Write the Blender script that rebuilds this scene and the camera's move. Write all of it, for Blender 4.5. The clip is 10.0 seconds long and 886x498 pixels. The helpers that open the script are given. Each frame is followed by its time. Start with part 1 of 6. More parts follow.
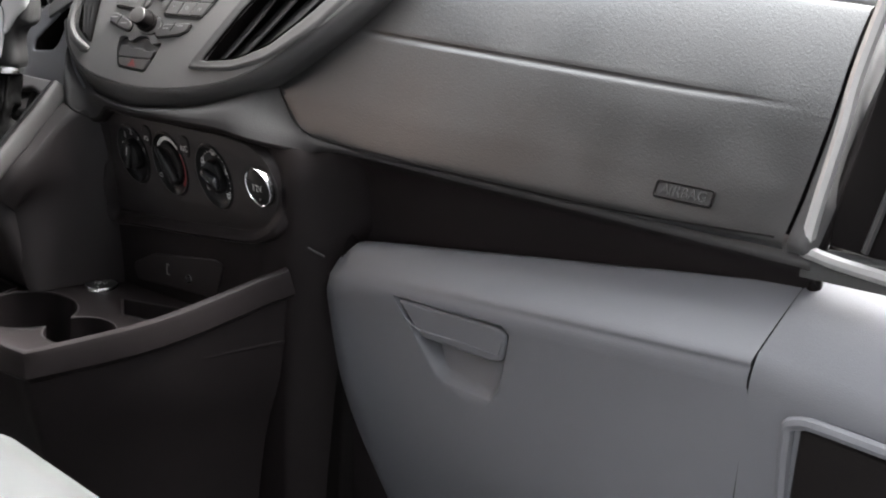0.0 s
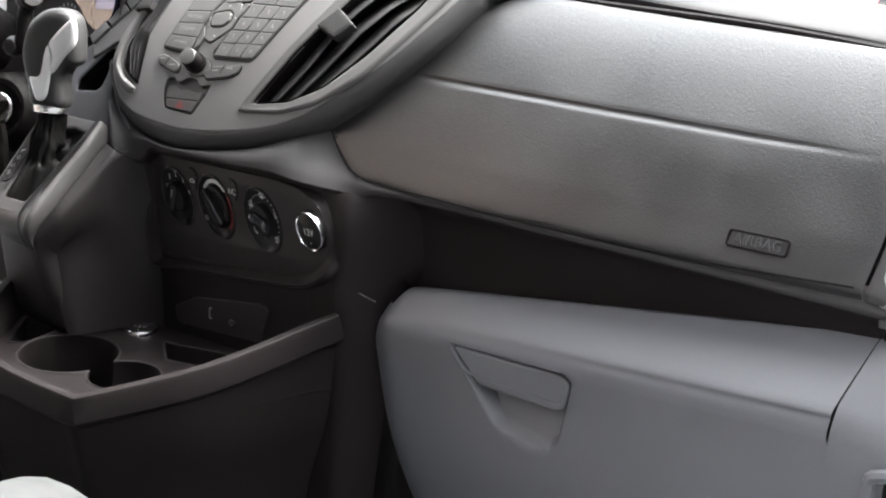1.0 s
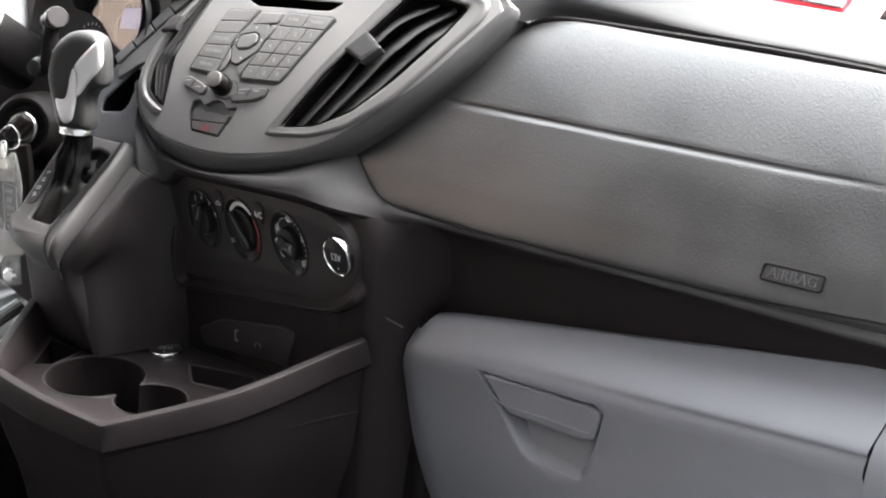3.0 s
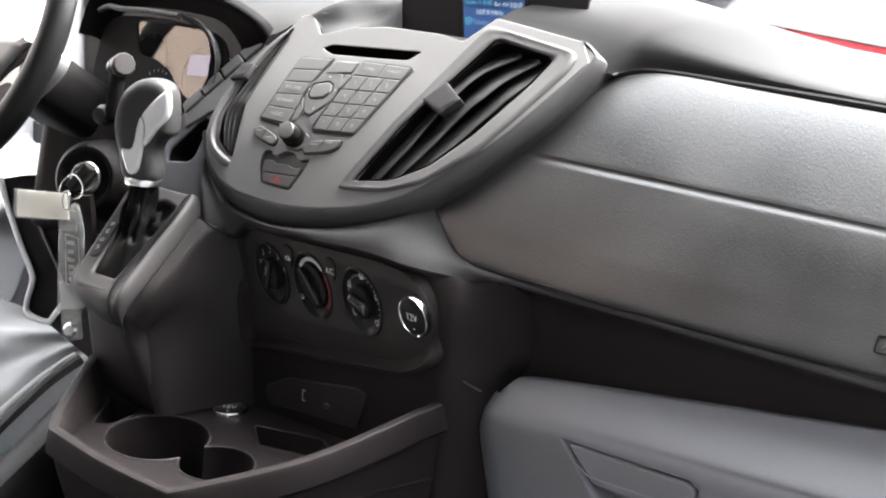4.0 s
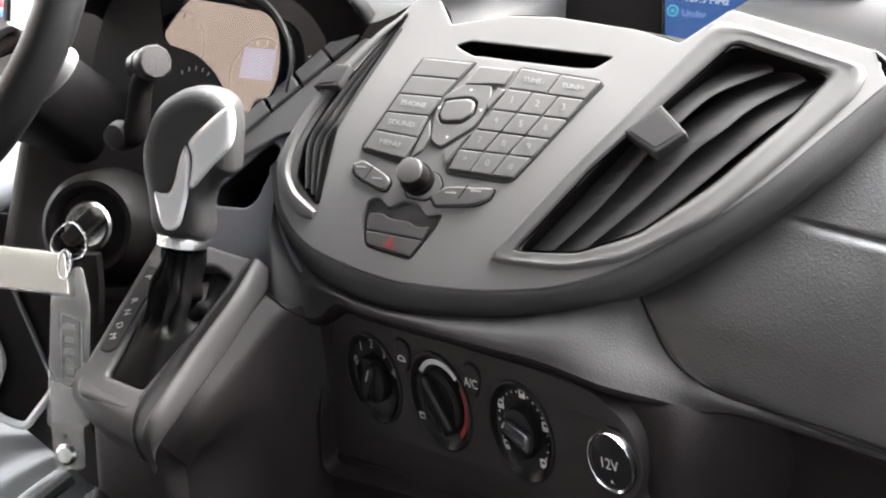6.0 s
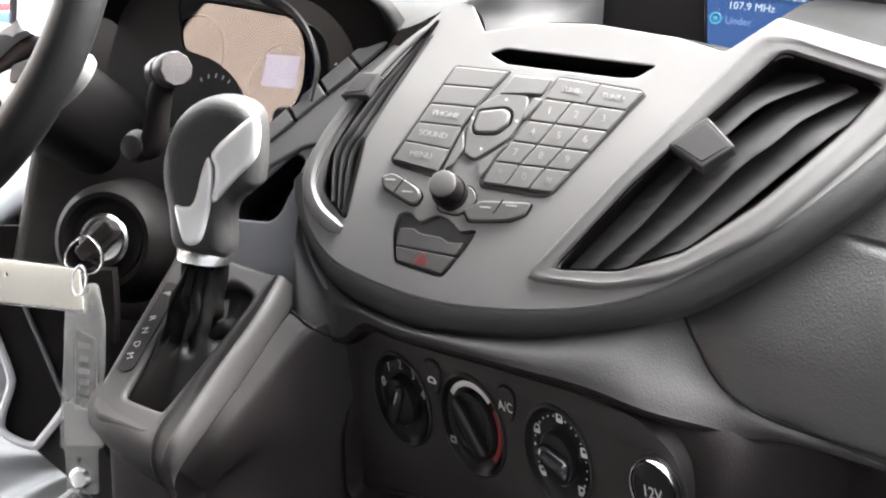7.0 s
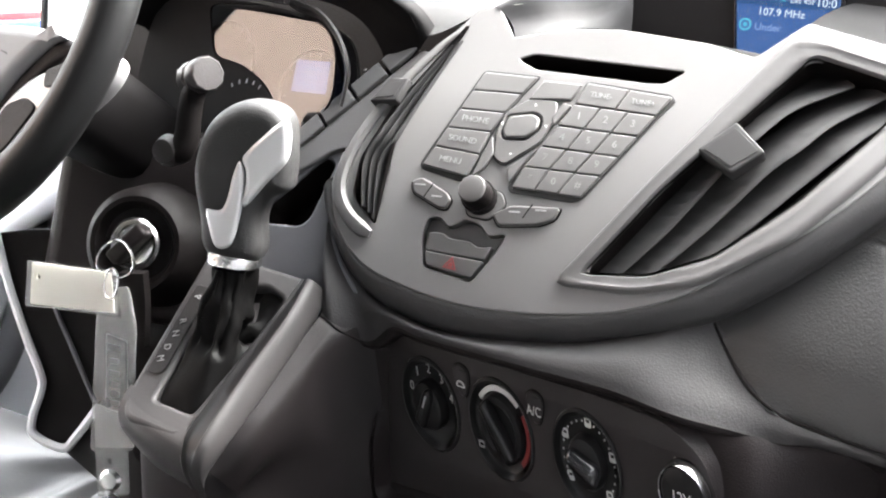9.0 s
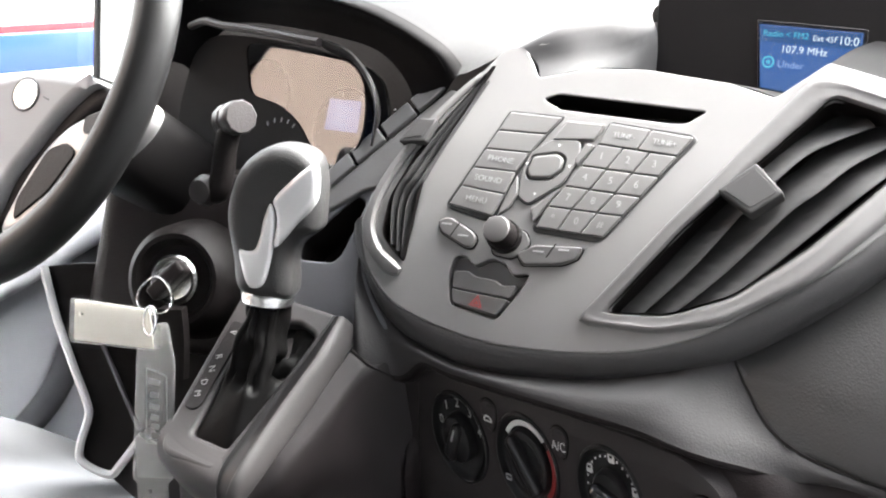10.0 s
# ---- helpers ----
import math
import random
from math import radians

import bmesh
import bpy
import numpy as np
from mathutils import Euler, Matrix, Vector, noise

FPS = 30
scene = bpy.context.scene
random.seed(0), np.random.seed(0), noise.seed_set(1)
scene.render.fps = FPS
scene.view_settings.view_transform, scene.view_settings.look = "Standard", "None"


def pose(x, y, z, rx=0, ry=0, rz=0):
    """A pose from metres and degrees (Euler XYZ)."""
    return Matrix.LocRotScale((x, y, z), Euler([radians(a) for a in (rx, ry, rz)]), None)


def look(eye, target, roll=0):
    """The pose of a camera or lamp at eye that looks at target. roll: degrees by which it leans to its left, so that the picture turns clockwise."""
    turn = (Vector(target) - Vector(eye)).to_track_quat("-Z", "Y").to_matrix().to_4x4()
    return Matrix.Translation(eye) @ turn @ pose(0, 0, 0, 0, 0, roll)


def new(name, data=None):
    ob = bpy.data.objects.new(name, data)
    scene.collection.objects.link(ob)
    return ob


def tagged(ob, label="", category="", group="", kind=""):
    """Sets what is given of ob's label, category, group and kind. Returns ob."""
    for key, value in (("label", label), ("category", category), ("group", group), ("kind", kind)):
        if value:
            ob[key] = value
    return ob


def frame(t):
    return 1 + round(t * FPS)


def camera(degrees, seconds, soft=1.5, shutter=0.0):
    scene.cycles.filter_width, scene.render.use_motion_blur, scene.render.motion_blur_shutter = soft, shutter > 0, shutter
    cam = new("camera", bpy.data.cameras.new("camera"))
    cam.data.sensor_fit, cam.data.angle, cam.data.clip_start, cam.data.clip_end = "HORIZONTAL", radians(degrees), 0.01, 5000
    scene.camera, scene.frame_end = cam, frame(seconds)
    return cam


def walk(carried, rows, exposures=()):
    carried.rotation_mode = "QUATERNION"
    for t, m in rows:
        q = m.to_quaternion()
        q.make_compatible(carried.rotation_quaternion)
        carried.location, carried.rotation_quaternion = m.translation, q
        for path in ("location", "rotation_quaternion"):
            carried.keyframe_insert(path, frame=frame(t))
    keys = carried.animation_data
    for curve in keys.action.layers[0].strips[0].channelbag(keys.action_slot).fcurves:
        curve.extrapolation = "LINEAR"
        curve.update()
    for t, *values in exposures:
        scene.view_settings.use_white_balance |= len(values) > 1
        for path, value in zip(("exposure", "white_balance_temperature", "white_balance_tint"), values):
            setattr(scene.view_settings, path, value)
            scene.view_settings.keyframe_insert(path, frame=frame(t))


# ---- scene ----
from mathutils.bvhtree import BVHTree

cam = camera(36.5, 10.0, soft=2.1)
PATH = [
    (0, (1.278, -0.887, 1.056), (0.021, 0.512, 0.376), 3.5),
    (0.5, (1.227, -0.913, 1.065), (-0.031, 0.497, 0.411), 3.1),
    (1, (1.204, -0.937, 1.05), (-0.039, 0.503, 0.432), 4.4),
    (1.5, (1.186, -0.926, 1.067), (-0.049, 0.506, 0.415), 4.4),
    (2, (1.181, -0.926, 1.065), (-0.058, 0.502, 0.412), 4.6),
    (3.5, (1.157, -0.942, 1.093), (-0.106, 0.481, 0.479), 4.1),
    (4, (1.088, -0.924, 1.088), (-0.205, 0.481, 0.495), 4.5),
    (4.5, (0.916, -0.865, 1.116), (-0.348, 0.536, 0.451), 5.1),
    (5, (0.728, -0.802, 1.088), (-0.457, 0.651, 0.392), 6.3),
    (5.5, (0.641, -0.743, 1.043), (-0.537, 0.734, 0.385), 6.4),
    (7, (0.545, -0.693, 1.013), (-0.628, 0.801, 0.386), 7.0),
    (7.5, (0.541, -0.698, 1.014), (-0.637, 0.792, 0.387), 7.0),
    (8, (0.554, -0.693, 1.006), (-0.66, 0.776, 0.399), 6.6),
    (8.5, (0.552, -0.694, 1.01), (-0.662, 0.772, 0.396), 6.6),
    (9, (0.545, -0.699, 1.01), (-0.658, 0.775, 0.393), 6.9),
    (9.5, (0.556, -0.697, 1.008), (-0.67, 0.762, 0.401), 6.6),
    (10, (0.571, -0.689, 1.051), (-0.703, 0.714, 0.413), 5.6),
]
walk(cam, [(t, look(eye, target, roll)) for t, eye, target, roll in PATH], [(0, 4.50), (2.0, 4.89), (5.0, 4.84), (7.0, 5.22), (10.0, 5.28)])

# ---- light ----
world = bpy.data.worlds.new("overcast_sky")
scene.world = world
world.use_nodes = True
wn, wl = world.node_tree.nodes, world.node_tree.links
sky = wn.new("ShaderNodeTexSky")
sky.sky_type = "NISHITA"
sky.sun_disc = False
sky.sun_elevation, sky.sun_rotation = radians(50), radians(20)
sky.air_density, sky.dust_density, sky.ozone_density = 1.0, 6.0, 1.0
hsv = wn.new("ShaderNodeHueSaturation")
hsv.inputs["Saturation"].default_value = 0.15
wl.new(sky.outputs[0], hsv.inputs["Color"])
wl.new(hsv.outputs[0], wn["Background"].inputs["Color"])
wn["Background"].inputs["Strength"].default_value = 0.15
sun = new("sun", bpy.data.lights.new("sun", "SUN"))
sun.data.energy, sun.data.angle, sun.data.color = 0.45, radians(40), (1.0, 0.98, 0.95)
sun.matrix_world = look((1.2, 3.0, 4.5), (0, 0, 0.6))


# ---- materials ----
def material(name, color, rough=0.5, metal=0.0, grain=0.0, scale=900.0, vary=0.12, spec=0.5, coat=0.0, wear=30.0, patchy=0.07):
    """A surface with fine relief (grain) and two scales of uneven tone and gloss."""
    m = bpy.data.materials.new(name)
    m.use_nodes = True
    n, l = m.node_tree.nodes, m.node_tree.links
    b = n["Principled BSDF"]
    b.inputs["Metallic"].default_value = metal
    b.inputs["Specular IOR Level"].default_value = spec
    b.inputs["Coat Weight"].default_value = coat
    co = n.new("ShaderNodeTexCoord")
    big = n.new("ShaderNodeTexNoise")
    big.inputs["Scale"].default_value, big.inputs["Detail"].default_value = wear, 5
    l.new(co.outputs["Object"], big.inputs["Vector"])
    mix = n.new("ShaderNodeMix")
    mix.data_type = "RGBA"
    mix.inputs["A"].default_value = (*[c * (1 - vary) for c in color], 1)
    mix.inputs["B"].default_value = (*[c * (1 + vary) for c in color], 1)
    l.new(big.outputs[0], mix.inputs["Factor"])
    l.new(mix.outputs["Result"], b.inputs["Base Color"])
    span = n.new("ShaderNodeMapRange")
    span.inputs["To Min"].default_value, span.inputs["To Max"].default_value = max(0.02, rough - patchy), min(1, rough + patchy)
    l.new(big.outputs[0], span.inputs["Value"])
    l.new(span.outputs[0], b.inputs["Roughness"])
    if grain:
        cell = n.new("ShaderNodeTexVoronoi")
        cell.inputs["Scale"].default_value = scale
        l.new(co.outputs["Object"], cell.inputs["Vector"])
        bump = n.new("ShaderNodeBump")
        bump.inputs["Strength"].default_value, bump.inputs["Distance"].default_value = grain, 0.0004
        fold, both = n.new("ShaderNodeTexNoise"), n.new("ShaderNodeMath")
        fold.inputs["Scale"].default_value, fold.inputs["Detail"].default_value, fold.inputs["Distortion"].default_value = scale * 0.55, 3, 1.2
        l.new(co.outputs["Object"], fold.inputs["Vector"])
        both.operation = "ADD"
        l.new(cell.outputs["Distance"], both.inputs[0])
        l.new(fold.outputs[0], both.inputs[1])
        l.new(both.outputs[0], bump.inputs["Height"])
        l.new(bump.outputs[0], b.inputs["Normal"])
    return m


def glass_material(name, tint=(1, 1, 1), rough=0.0, ior=1.45):
    m = bpy.data.materials.new(name)
    m.use_nodes = True
    n, l = m.node_tree.nodes, m.node_tree.links
    n.remove(n["Principled BSDF"])
    clear, gloss, mix, face = n.new("ShaderNodeBsdfTransparent"), n.new("ShaderNodeBsdfGlossy"), n.new("ShaderNodeMixShader"), n.new("ShaderNodeLayerWeight")
    power, fres = n.new("ShaderNodeMath"), n.new("ShaderNodeMath")
    power.operation, fres.operation = "POWER", "MULTIPLY_ADD"
    power.inputs[1].default_value = 5.0
    base = ((ior - 1) / (ior + 1)) ** 2
    fres.inputs[1].default_value, fres.inputs[2].default_value = 1 - base, base
    face.inputs["Blend"].default_value = 0.5
    l.new(face.outputs["Facing"], power.inputs[0])
    l.new(power.outputs[0], fres.inputs[0])
    clear.inputs[0].default_value = (*tint, 1)
    gloss.inputs["Roughness"].default_value = rough
    l.new(fres.outputs[0], mix.inputs[0])
    l.new(clear.outputs[0], mix.inputs[1])
    l.new(gloss.outputs[0], mix.inputs[2])
    l.new(mix.outputs[0], n["Material Output"].inputs[0])
    return m


def glow_material(name, color, strength):
    m = bpy.data.materials.new(name)
    m.use_nodes = True
    b = m.node_tree.nodes["Principled BSDF"]
    b.inputs["Base Color"].default_value = (0.01, 0.01, 0.01, 1)
    b.inputs["Roughness"].default_value = 0.15
    b.inputs["Emission Color"].default_value = (*color, 1)
    b.inputs["Emission Strength"].default_value = strength
    return m


CHARCOAL = material("charcoal_grained_plastic", (0.031, 0.0302, 0.0305), 0.50, grain=0.34, scale=620, vary=0.14, spec=0.24)
PAD = material("centre_pad_plastic", (0.031, 0.0300, 0.0304), 0.58, grain=0.34, scale=620, vary=0.12, spec=0.11)
POD = material("warm_grey_pod_plastic", (0.026, 0.0242, 0.0242), 0.46, grain=0.12, scale=900, vary=0.08, spec=0.28)
SMOOTH = material("smooth_dark_plastic", (0.0068, 0.0060, 0.0062), 0.55, vary=0.15, spec=0.15)
TOPGREY = material("pale_smooth_top_plastic", (0.040, 0.0392, 0.0398), 0.62, vary=0.1, spec=0.12, wear=14)
HORN = material("pale_grey_horn_plastic", (0.15, 0.149, 0.15), 0.5, grain=0.2, scale=700, vary=0.06, spec=0.3)
HUB = material("grey_horn_pad_plastic", (0.055, 0.0545, 0.055), 0.5, grain=0.2, scale=700, spec=0.35)
CHARCOAL_TOP = material("fine_grained_charcoal_plastic", (0.015, 0.0147, 0.015), 0.70, grain=0.12, scale=1400, vary=0.14, spec=0.07, wear=14)
AIRBAG = material("worn_grained_plastic", (0.0066, 0.0064, 0.0065), 0.42, grain=0.42, scale=620, vary=0.5, wear=11, patchy=0.20, spec=0.70)
CHARCOAL_SOFT = material("charcoal_soft_plastic", (0.0096, 0.0080, 0.0082), 0.46, grain=0.38, scale=1500, vary=0.2, spec=0.20)
BLACK = material("black_plastic", (0.0048, 0.0040, 0.0040), 0.52, grain=0.35, scale=900, vary=0.2, spec=0.07)
BLACK_MATTE = material("dull_black_plastic", (0.0036, 0.0032, 0.0033), 0.7, vary=0.2, spec=0.05)
BLACK_GLOSS = material("black_gloss_plastic", (0.012, 0.012, 0.013), 0.16, vary=0.2)
HEATER = material("heater_panel_plastic", (0.0130, 0.0109, 0.0111), 0.46, grain=0.30, scale=850, vary=0.2, spec=0.26)
DIAL = material("matte_black_dial", (0.0052, 0.0050, 0.0052), 0.36, vary=0.2, spec=0.22)
RUBBER = material("black_rubber", (0.014, 0.014, 0.014), 0.75)
FACE = material("warm_grey_painted_plastic", (0.113, 0.1095, 0.108), 0.54, grain=0.10, scale=2200, vary=0.05, spec=0.30)
KEYPAD = material("grey_key_plastic", (0.084, 0.0815, 0.080), 0.42, vary=0.05, spec=0.35)
HAZARD = material("dark_grey_key_plastic", (0.056, 0.054, 0.053), 0.42, vary=0.05)
SILVER = material("satin_silver_paint", (0.27, 0.265, 0.265), 0.34, metal=0.55, vary=0.04)
ENGRAVED = material("engraved_frost", (0.165, 0.165, 0.165), 0.6)
BRIGHT = material("satin_silver_insert", (0.52, 0.52, 0.52), 0.30, metal=0.6, vary=0.03)
VENT = material("grey_vent_frame_paint", (0.080, 0.0775, 0.077), 0.50, vary=0.04, spec=0.20)
LINING = material("grey_roof_lining", (0.07, 0.07, 0.07), 0.9, grain=0.4, scale=300, vary=0.06)
SATIN = material("satin_chrome", (0.62, 0.62, 0.61), 0.24, metal=1.0, vary=0.04)
CHROME = material("polished_chrome", (0.55, 0.55, 0.55), 0.12, metal=1.0, vary=0.03)
STEEL = material("brushed_steel", (0.42, 0.41, 0.40), 0.35, metal=1.0, vary=0.10)
GREY = material("grey_grained_plastic", (0.078, 0.079, 0.0865), 0.50, spec=0.33, grain=0.25, scale=900, vary=0.05)
GREY_LIGHT = material("light_grey_plastic", (0.26, 0.26, 0.27), 0.55, grain=0.3, scale=900, vary=0.06)
LEATHER = material("black_leather", (0.0019, 0.0018, 0.0018), 0.48, grain=0.25, scale=800, vary=0.3, spec=0.045)
GRIP = material("stitched_leather_grip", (0.013, 0.0127, 0.0127), 0.50, spec=0.3, grain=0.45, scale=900, vary=0.12)
CLOTH = material("dark_seat_cloth", (0.045, 0.045, 0.047), 0.9, grain=0.9, scale=500, vary=0.15)
FILM = material("clear_plastic_seat_cover", (0.035, 0.036, 0.036), 0.42, vary=0.2, spec=0.3)
PAPER = material("cream_paper_tag", (0.80, 0.76, 0.67), 0.75, vary=0.04)
WHITE = material("white_marking", (0.40, 0.40, 0.39), 0.5, vary=0.02)
DIM = material("pale_grey_marking", (0.21, 0.21, 0.21), 0.5, vary=0.02)
RED = material("red_marking", (0.20, 0.02, 0.02), 0.45, vary=0.05)
WHITE_PAINT = material("white_car_paint", (0.78, 0.78, 0.78), 0.22, coat=0.8, vary=0.02)
RED_PAINT = material("red_car_paint", (0.30, 0.012, 0.018), 0.22, coat=0.8, vary=0.04)
BLUE_PAINT = material("blue_car_paint", (0.008, 0.03, 0.22), 0.22, coat=0.8, vary=0.04)
ASPHALT = material("asphalt", (0.06, 0.06, 0.06), 0.9, grain=0.9, scale=60, vary=0.25, wear=2.0)
CARPET = material("dark_floor_mat", (0.03, 0.03, 0.031), 0.95, grain=0.9, scale=300, vary=0.3)
GLASS = glass_material("window_glass", (0.93, 0.95, 0.94))
LENS = glass_material("cluster_lens", (0.45, 0.45, 0.45), 0.02, 2.0)
ACRYLIC = glass_material("clear_acrylic", (0.94, 0.94, 0.93), 0.08, 1.5)
an, al = ACRYLIC.node_tree.nodes, ACRYLIC.node_tree.links
haze, cloud = an.new("ShaderNodeBsdfDiffuse"), an.new("ShaderNodeMixShader")
haze.inputs[0].default_value = (0.62, 0.62, 0.61, 1)
cloud.inputs[0].default_value = 0.16
al.new(an["Material Output"].inputs[0].links[0].from_socket, cloud.inputs[1])
al.new(haze.outputs[0], cloud.inputs[2])
al.new(cloud.outputs[0], an["Material Output"].inputs[0])
SCREEN_BLUE = glow_material("screen_blue", (0.05, 0.13, 0.36), 0.0279)
SCREEN_TEXT = glow_material("screen_text", (0.75, 0.88, 1.0), 0.0310)
SCREEN_CYAN = glow_material("screen_cyan", (0.10, 0.55, 0.75), 0.0279)
SCREEN_FAINT = glow_material("screen_faint_text", (0.30, 0.45, 0.80), 0.0279)
SCREEN_DARK = glow_material("screen_dark_blue", (0.03, 0.09, 0.24), 0.0279)
TRIP = glow_material("trip_display_blue", (0.06, 0.16, 0.55), 0.030)
TRIP_TEXT = glow_material("trip_display_text", (0.35, 0.55, 0.95), 0.035)
SLAT = material("matte_black_slat", (0.034, 0.0333, 0.0335), 0.66, spec=0.06, vary=0.1)
SHEET = material("pale_footwell_plastic", (0.095, 0.095, 0.098), 0.45, grain=0.1, scale=500, vary=0.12, wear=9)
KEYGAP = material("shadow_gap_plastic", (0.022, 0.0215, 0.0215), 0.5, vary=0.1, spec=0.2)
DOOR = material("pale_door_trim", (0.58, 0.59, 0.62), 0.55, grain=0.2, scale=900, vary=0.06)
LETTER = material("raised_letter_plastic", (0.034, 0.0335, 0.034), 0.45)
PIPING = material("pale_piping", (0.50, 0.50, 0.51), 0.5)
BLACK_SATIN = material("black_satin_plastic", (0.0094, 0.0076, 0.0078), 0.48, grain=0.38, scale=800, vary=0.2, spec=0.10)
STEEL_DARK = material("dull_steel", (0.22, 0.22, 0.22), 0.45, metal=0.8)
PANEL = material("grey_painted_partition", (0.045, 0.045, 0.046), 0.6, vary=0.06, wear=8)
SHADE_WALL = material("grey_shade_wall", (0.13, 0.132, 0.14), 0.85, vary=0.15, wear=3)
TAN = material("tan_brick_wall", (0.29, 0.217, 0.180), 0.8, vary=0.05, wear=3)
RIM_LEATHER = material("wheel_rim_leather", (0.0045, 0.0045, 0.0046), 0.40, grain=0.15, scale=1100, vary=0.12, spec=0.18)
WHITE_WALL = material("white_building_wall", (0.70, 0.69, 0.67), 0.8, vary=0.05, wear=1)


# ---- builders ----
def thing(name, label, category, at=(0, 0, 0), group="", kind=""):
    ob = new(name)
    ob.empty_display_size = 0.02
    ob.matrix_world = Matrix.Translation(at)
    return tagged(ob, label, category, group, kind)


BOWED = []   # things whose parts follow the bowed radio face


def root_of(ob):
    while ob is not None and ob.parent is not None:
        ob = ob.parent
    return ob


def part(name, bm, material, parent=None, label="", bowed=False):
    """Links a bmesh (in world metres) or a mesh as one mesh object under a thing or part."""
    if isinstance(bm, bpy.types.Mesh):
        me = bm
    else:
        me = bpy.data.meshes.new(name)
        bmesh.ops.recalc_face_normals(bm, faces=bm.faces)
        bm.to_mesh(me)
        bm.free()
    me.name = name
    me.materials.clear()
    me.materials.append(material)
    for p in me.polygons:
        p.use_smooth = True
    me.set_sharp_from_angle(angle=radians(38))
    ob = new(name, me)
    if parent is not None:
        ob.parent = parent
        if parent.parent is None:
            ob.matrix_parent_inverse = parent.matrix_basis.inverted()
    if bowed or root_of(parent) in BOWED:
        bow_mesh(me)
    if label:
        ob["label"] = label
    return ob


def plane(o, u, n):
    """A frame: u across, v up, n out of the surface."""
    n = Vector(n).normalized()
    u = Vector(u)
    u = (u - n * u.dot(n)).normalized()
    v = n.cross(u)
    return Matrix(((u.x, v.x, n.x, o[0]), (u.y, v.y, n.y, o[1]), (u.z, v.z, n.z, o[2]), (0, 0, 0, 1)))


def spline(pts, n=6, closed=False):
    """A smooth line through points."""
    pts = [Vector(p) for p in pts]
    out, m = [], len(pts)
    for i in range(m if closed else m - 1):
        a, b, c, d = (pts[(i + k) % m] if closed else pts[min(max(i + k, 0), m - 1)] for k in (-1, 0, 1, 2))
        for s in range(n):
            t = s / n
            out.append(0.5 * (2 * b + (c - a) * t + (2 * a - 5 * b + 4 * c - d) * t * t + (3 * b - a - 3 * c + d) * t ** 3))
    return out if closed else out + [pts[-1]]


def mm(pts):
    return [tuple(c / 1000 for c in p) for p in pts]


def rounded(pts, r, n=4):
    """A closed polygon with its corners rounded by r."""
    pts, out = [Vector(p) for p in pts], []
    m = len(pts)
    for i in range(m):
        p, a, b = pts[i], pts[i - 1] - pts[i], pts[(i + 1) % m] - pts[i]
        k = min(r, a.length * 0.45, b.length * 0.45)
        a, b = p + a.normalized() * k, p + b.normalized() * k
        for s in range(n + 1):
            t = s / n
            out.append((1 - t) ** 2 * a + 2 * t * (1 - t) * p + t * t * b)
    return out


def plate(outline, m, thick=0.002, bevel=0.0006, holes=(), w=0.0, segs=2):
    """A flat plate with holes and softened edges, lying in frame m, its outer face at w."""
    cu = bpy.data.curves.new("plate", "CURVE")
    cu.dimensions, cu.fill_mode = "2D", "BOTH"
    cu.extrude, cu.bevel_depth, cu.bevel_resolution = max(thick / 2 - bevel, 1e-5), bevel, segs
    cu.offset = -bevel
    for loop in (outline, *holes):
        sp = cu.splines.new("POLY")
        sp.points.add(len(loop) - 1)
        for q, p in zip(sp.points, loop):
            q.co = (p[0], p[1], 0, 1)
        sp.use_cyclic_u = True
    ob = new("plate", cu)
    bpy.context.view_layer.update()
    me = bpy.data.meshes.new_from_object(ob.evaluated_get(bpy.context.evaluated_depsgraph_get()))
    bpy.data.objects.remove(ob)
    bpy.data.curves.remove(cu)
    me.transform(m @ Matrix.Translation((0, 0, w - thick / 2)))
    return me


def lettering(text, m, size, w=0.0003, depth=0.0003, align="CENTER"):
    cu = bpy.data.curves.new("text", "FONT")
    cu.body, cu.size, cu.extrude = text, size, depth / 2
    cu.align_x, cu.align_y = align, "CENTER"
    cu.resolution_u = 3
    ob = new("text", cu)
    bpy.context.view_layer.update()
    me = bpy.data.meshes.new_from_object(ob.evaluated_get(bpy.context.evaluated_depsgraph_get()))
    bpy.data.objects.remove(ob)
    bpy.data.curves.remove(cu)
    me.transform(m @ Matrix.Translation((0, 0, w)))
    return me


def loft(sections, closed_u=False, closed_v=False, cap=False, smooth=0, thick=0.0):
    """A skin through sections with equal counts of points. smooth: points added by spline along and across."""
    if smooth:
        sections = [spline(s, smooth, closed_v) for s in sections]
        rows = list(zip(*sections))
        rows = [spline(r, smooth, closed_u) for r in rows]
        sections = list(zip(*rows))
    bm = bmesh.new()
    vs = [[bm.verts.new(p) for p in s] for s in sections]
    a, b = len(vs), len(vs[0])
    for i in range(a if closed_u else a - 1):
        for j in range(b if closed_v else b - 1):
            q = [vs[i][j], vs[(i + 1) % a][j], vs[(i + 1) % a][(j + 1) % b], vs[i][(j + 1) % b]]
            bm.faces.new(q)
    if cap and closed_v:
        bm.faces.new(vs[0])
        bm.faces.new(vs[-1])
    if thick:
        bmesh.ops.recalc_face_normals(bm, faces=bm.faces)
        bmesh.ops.solidify(bm, geom=bm.faces[:], thickness=thick)
    return bm


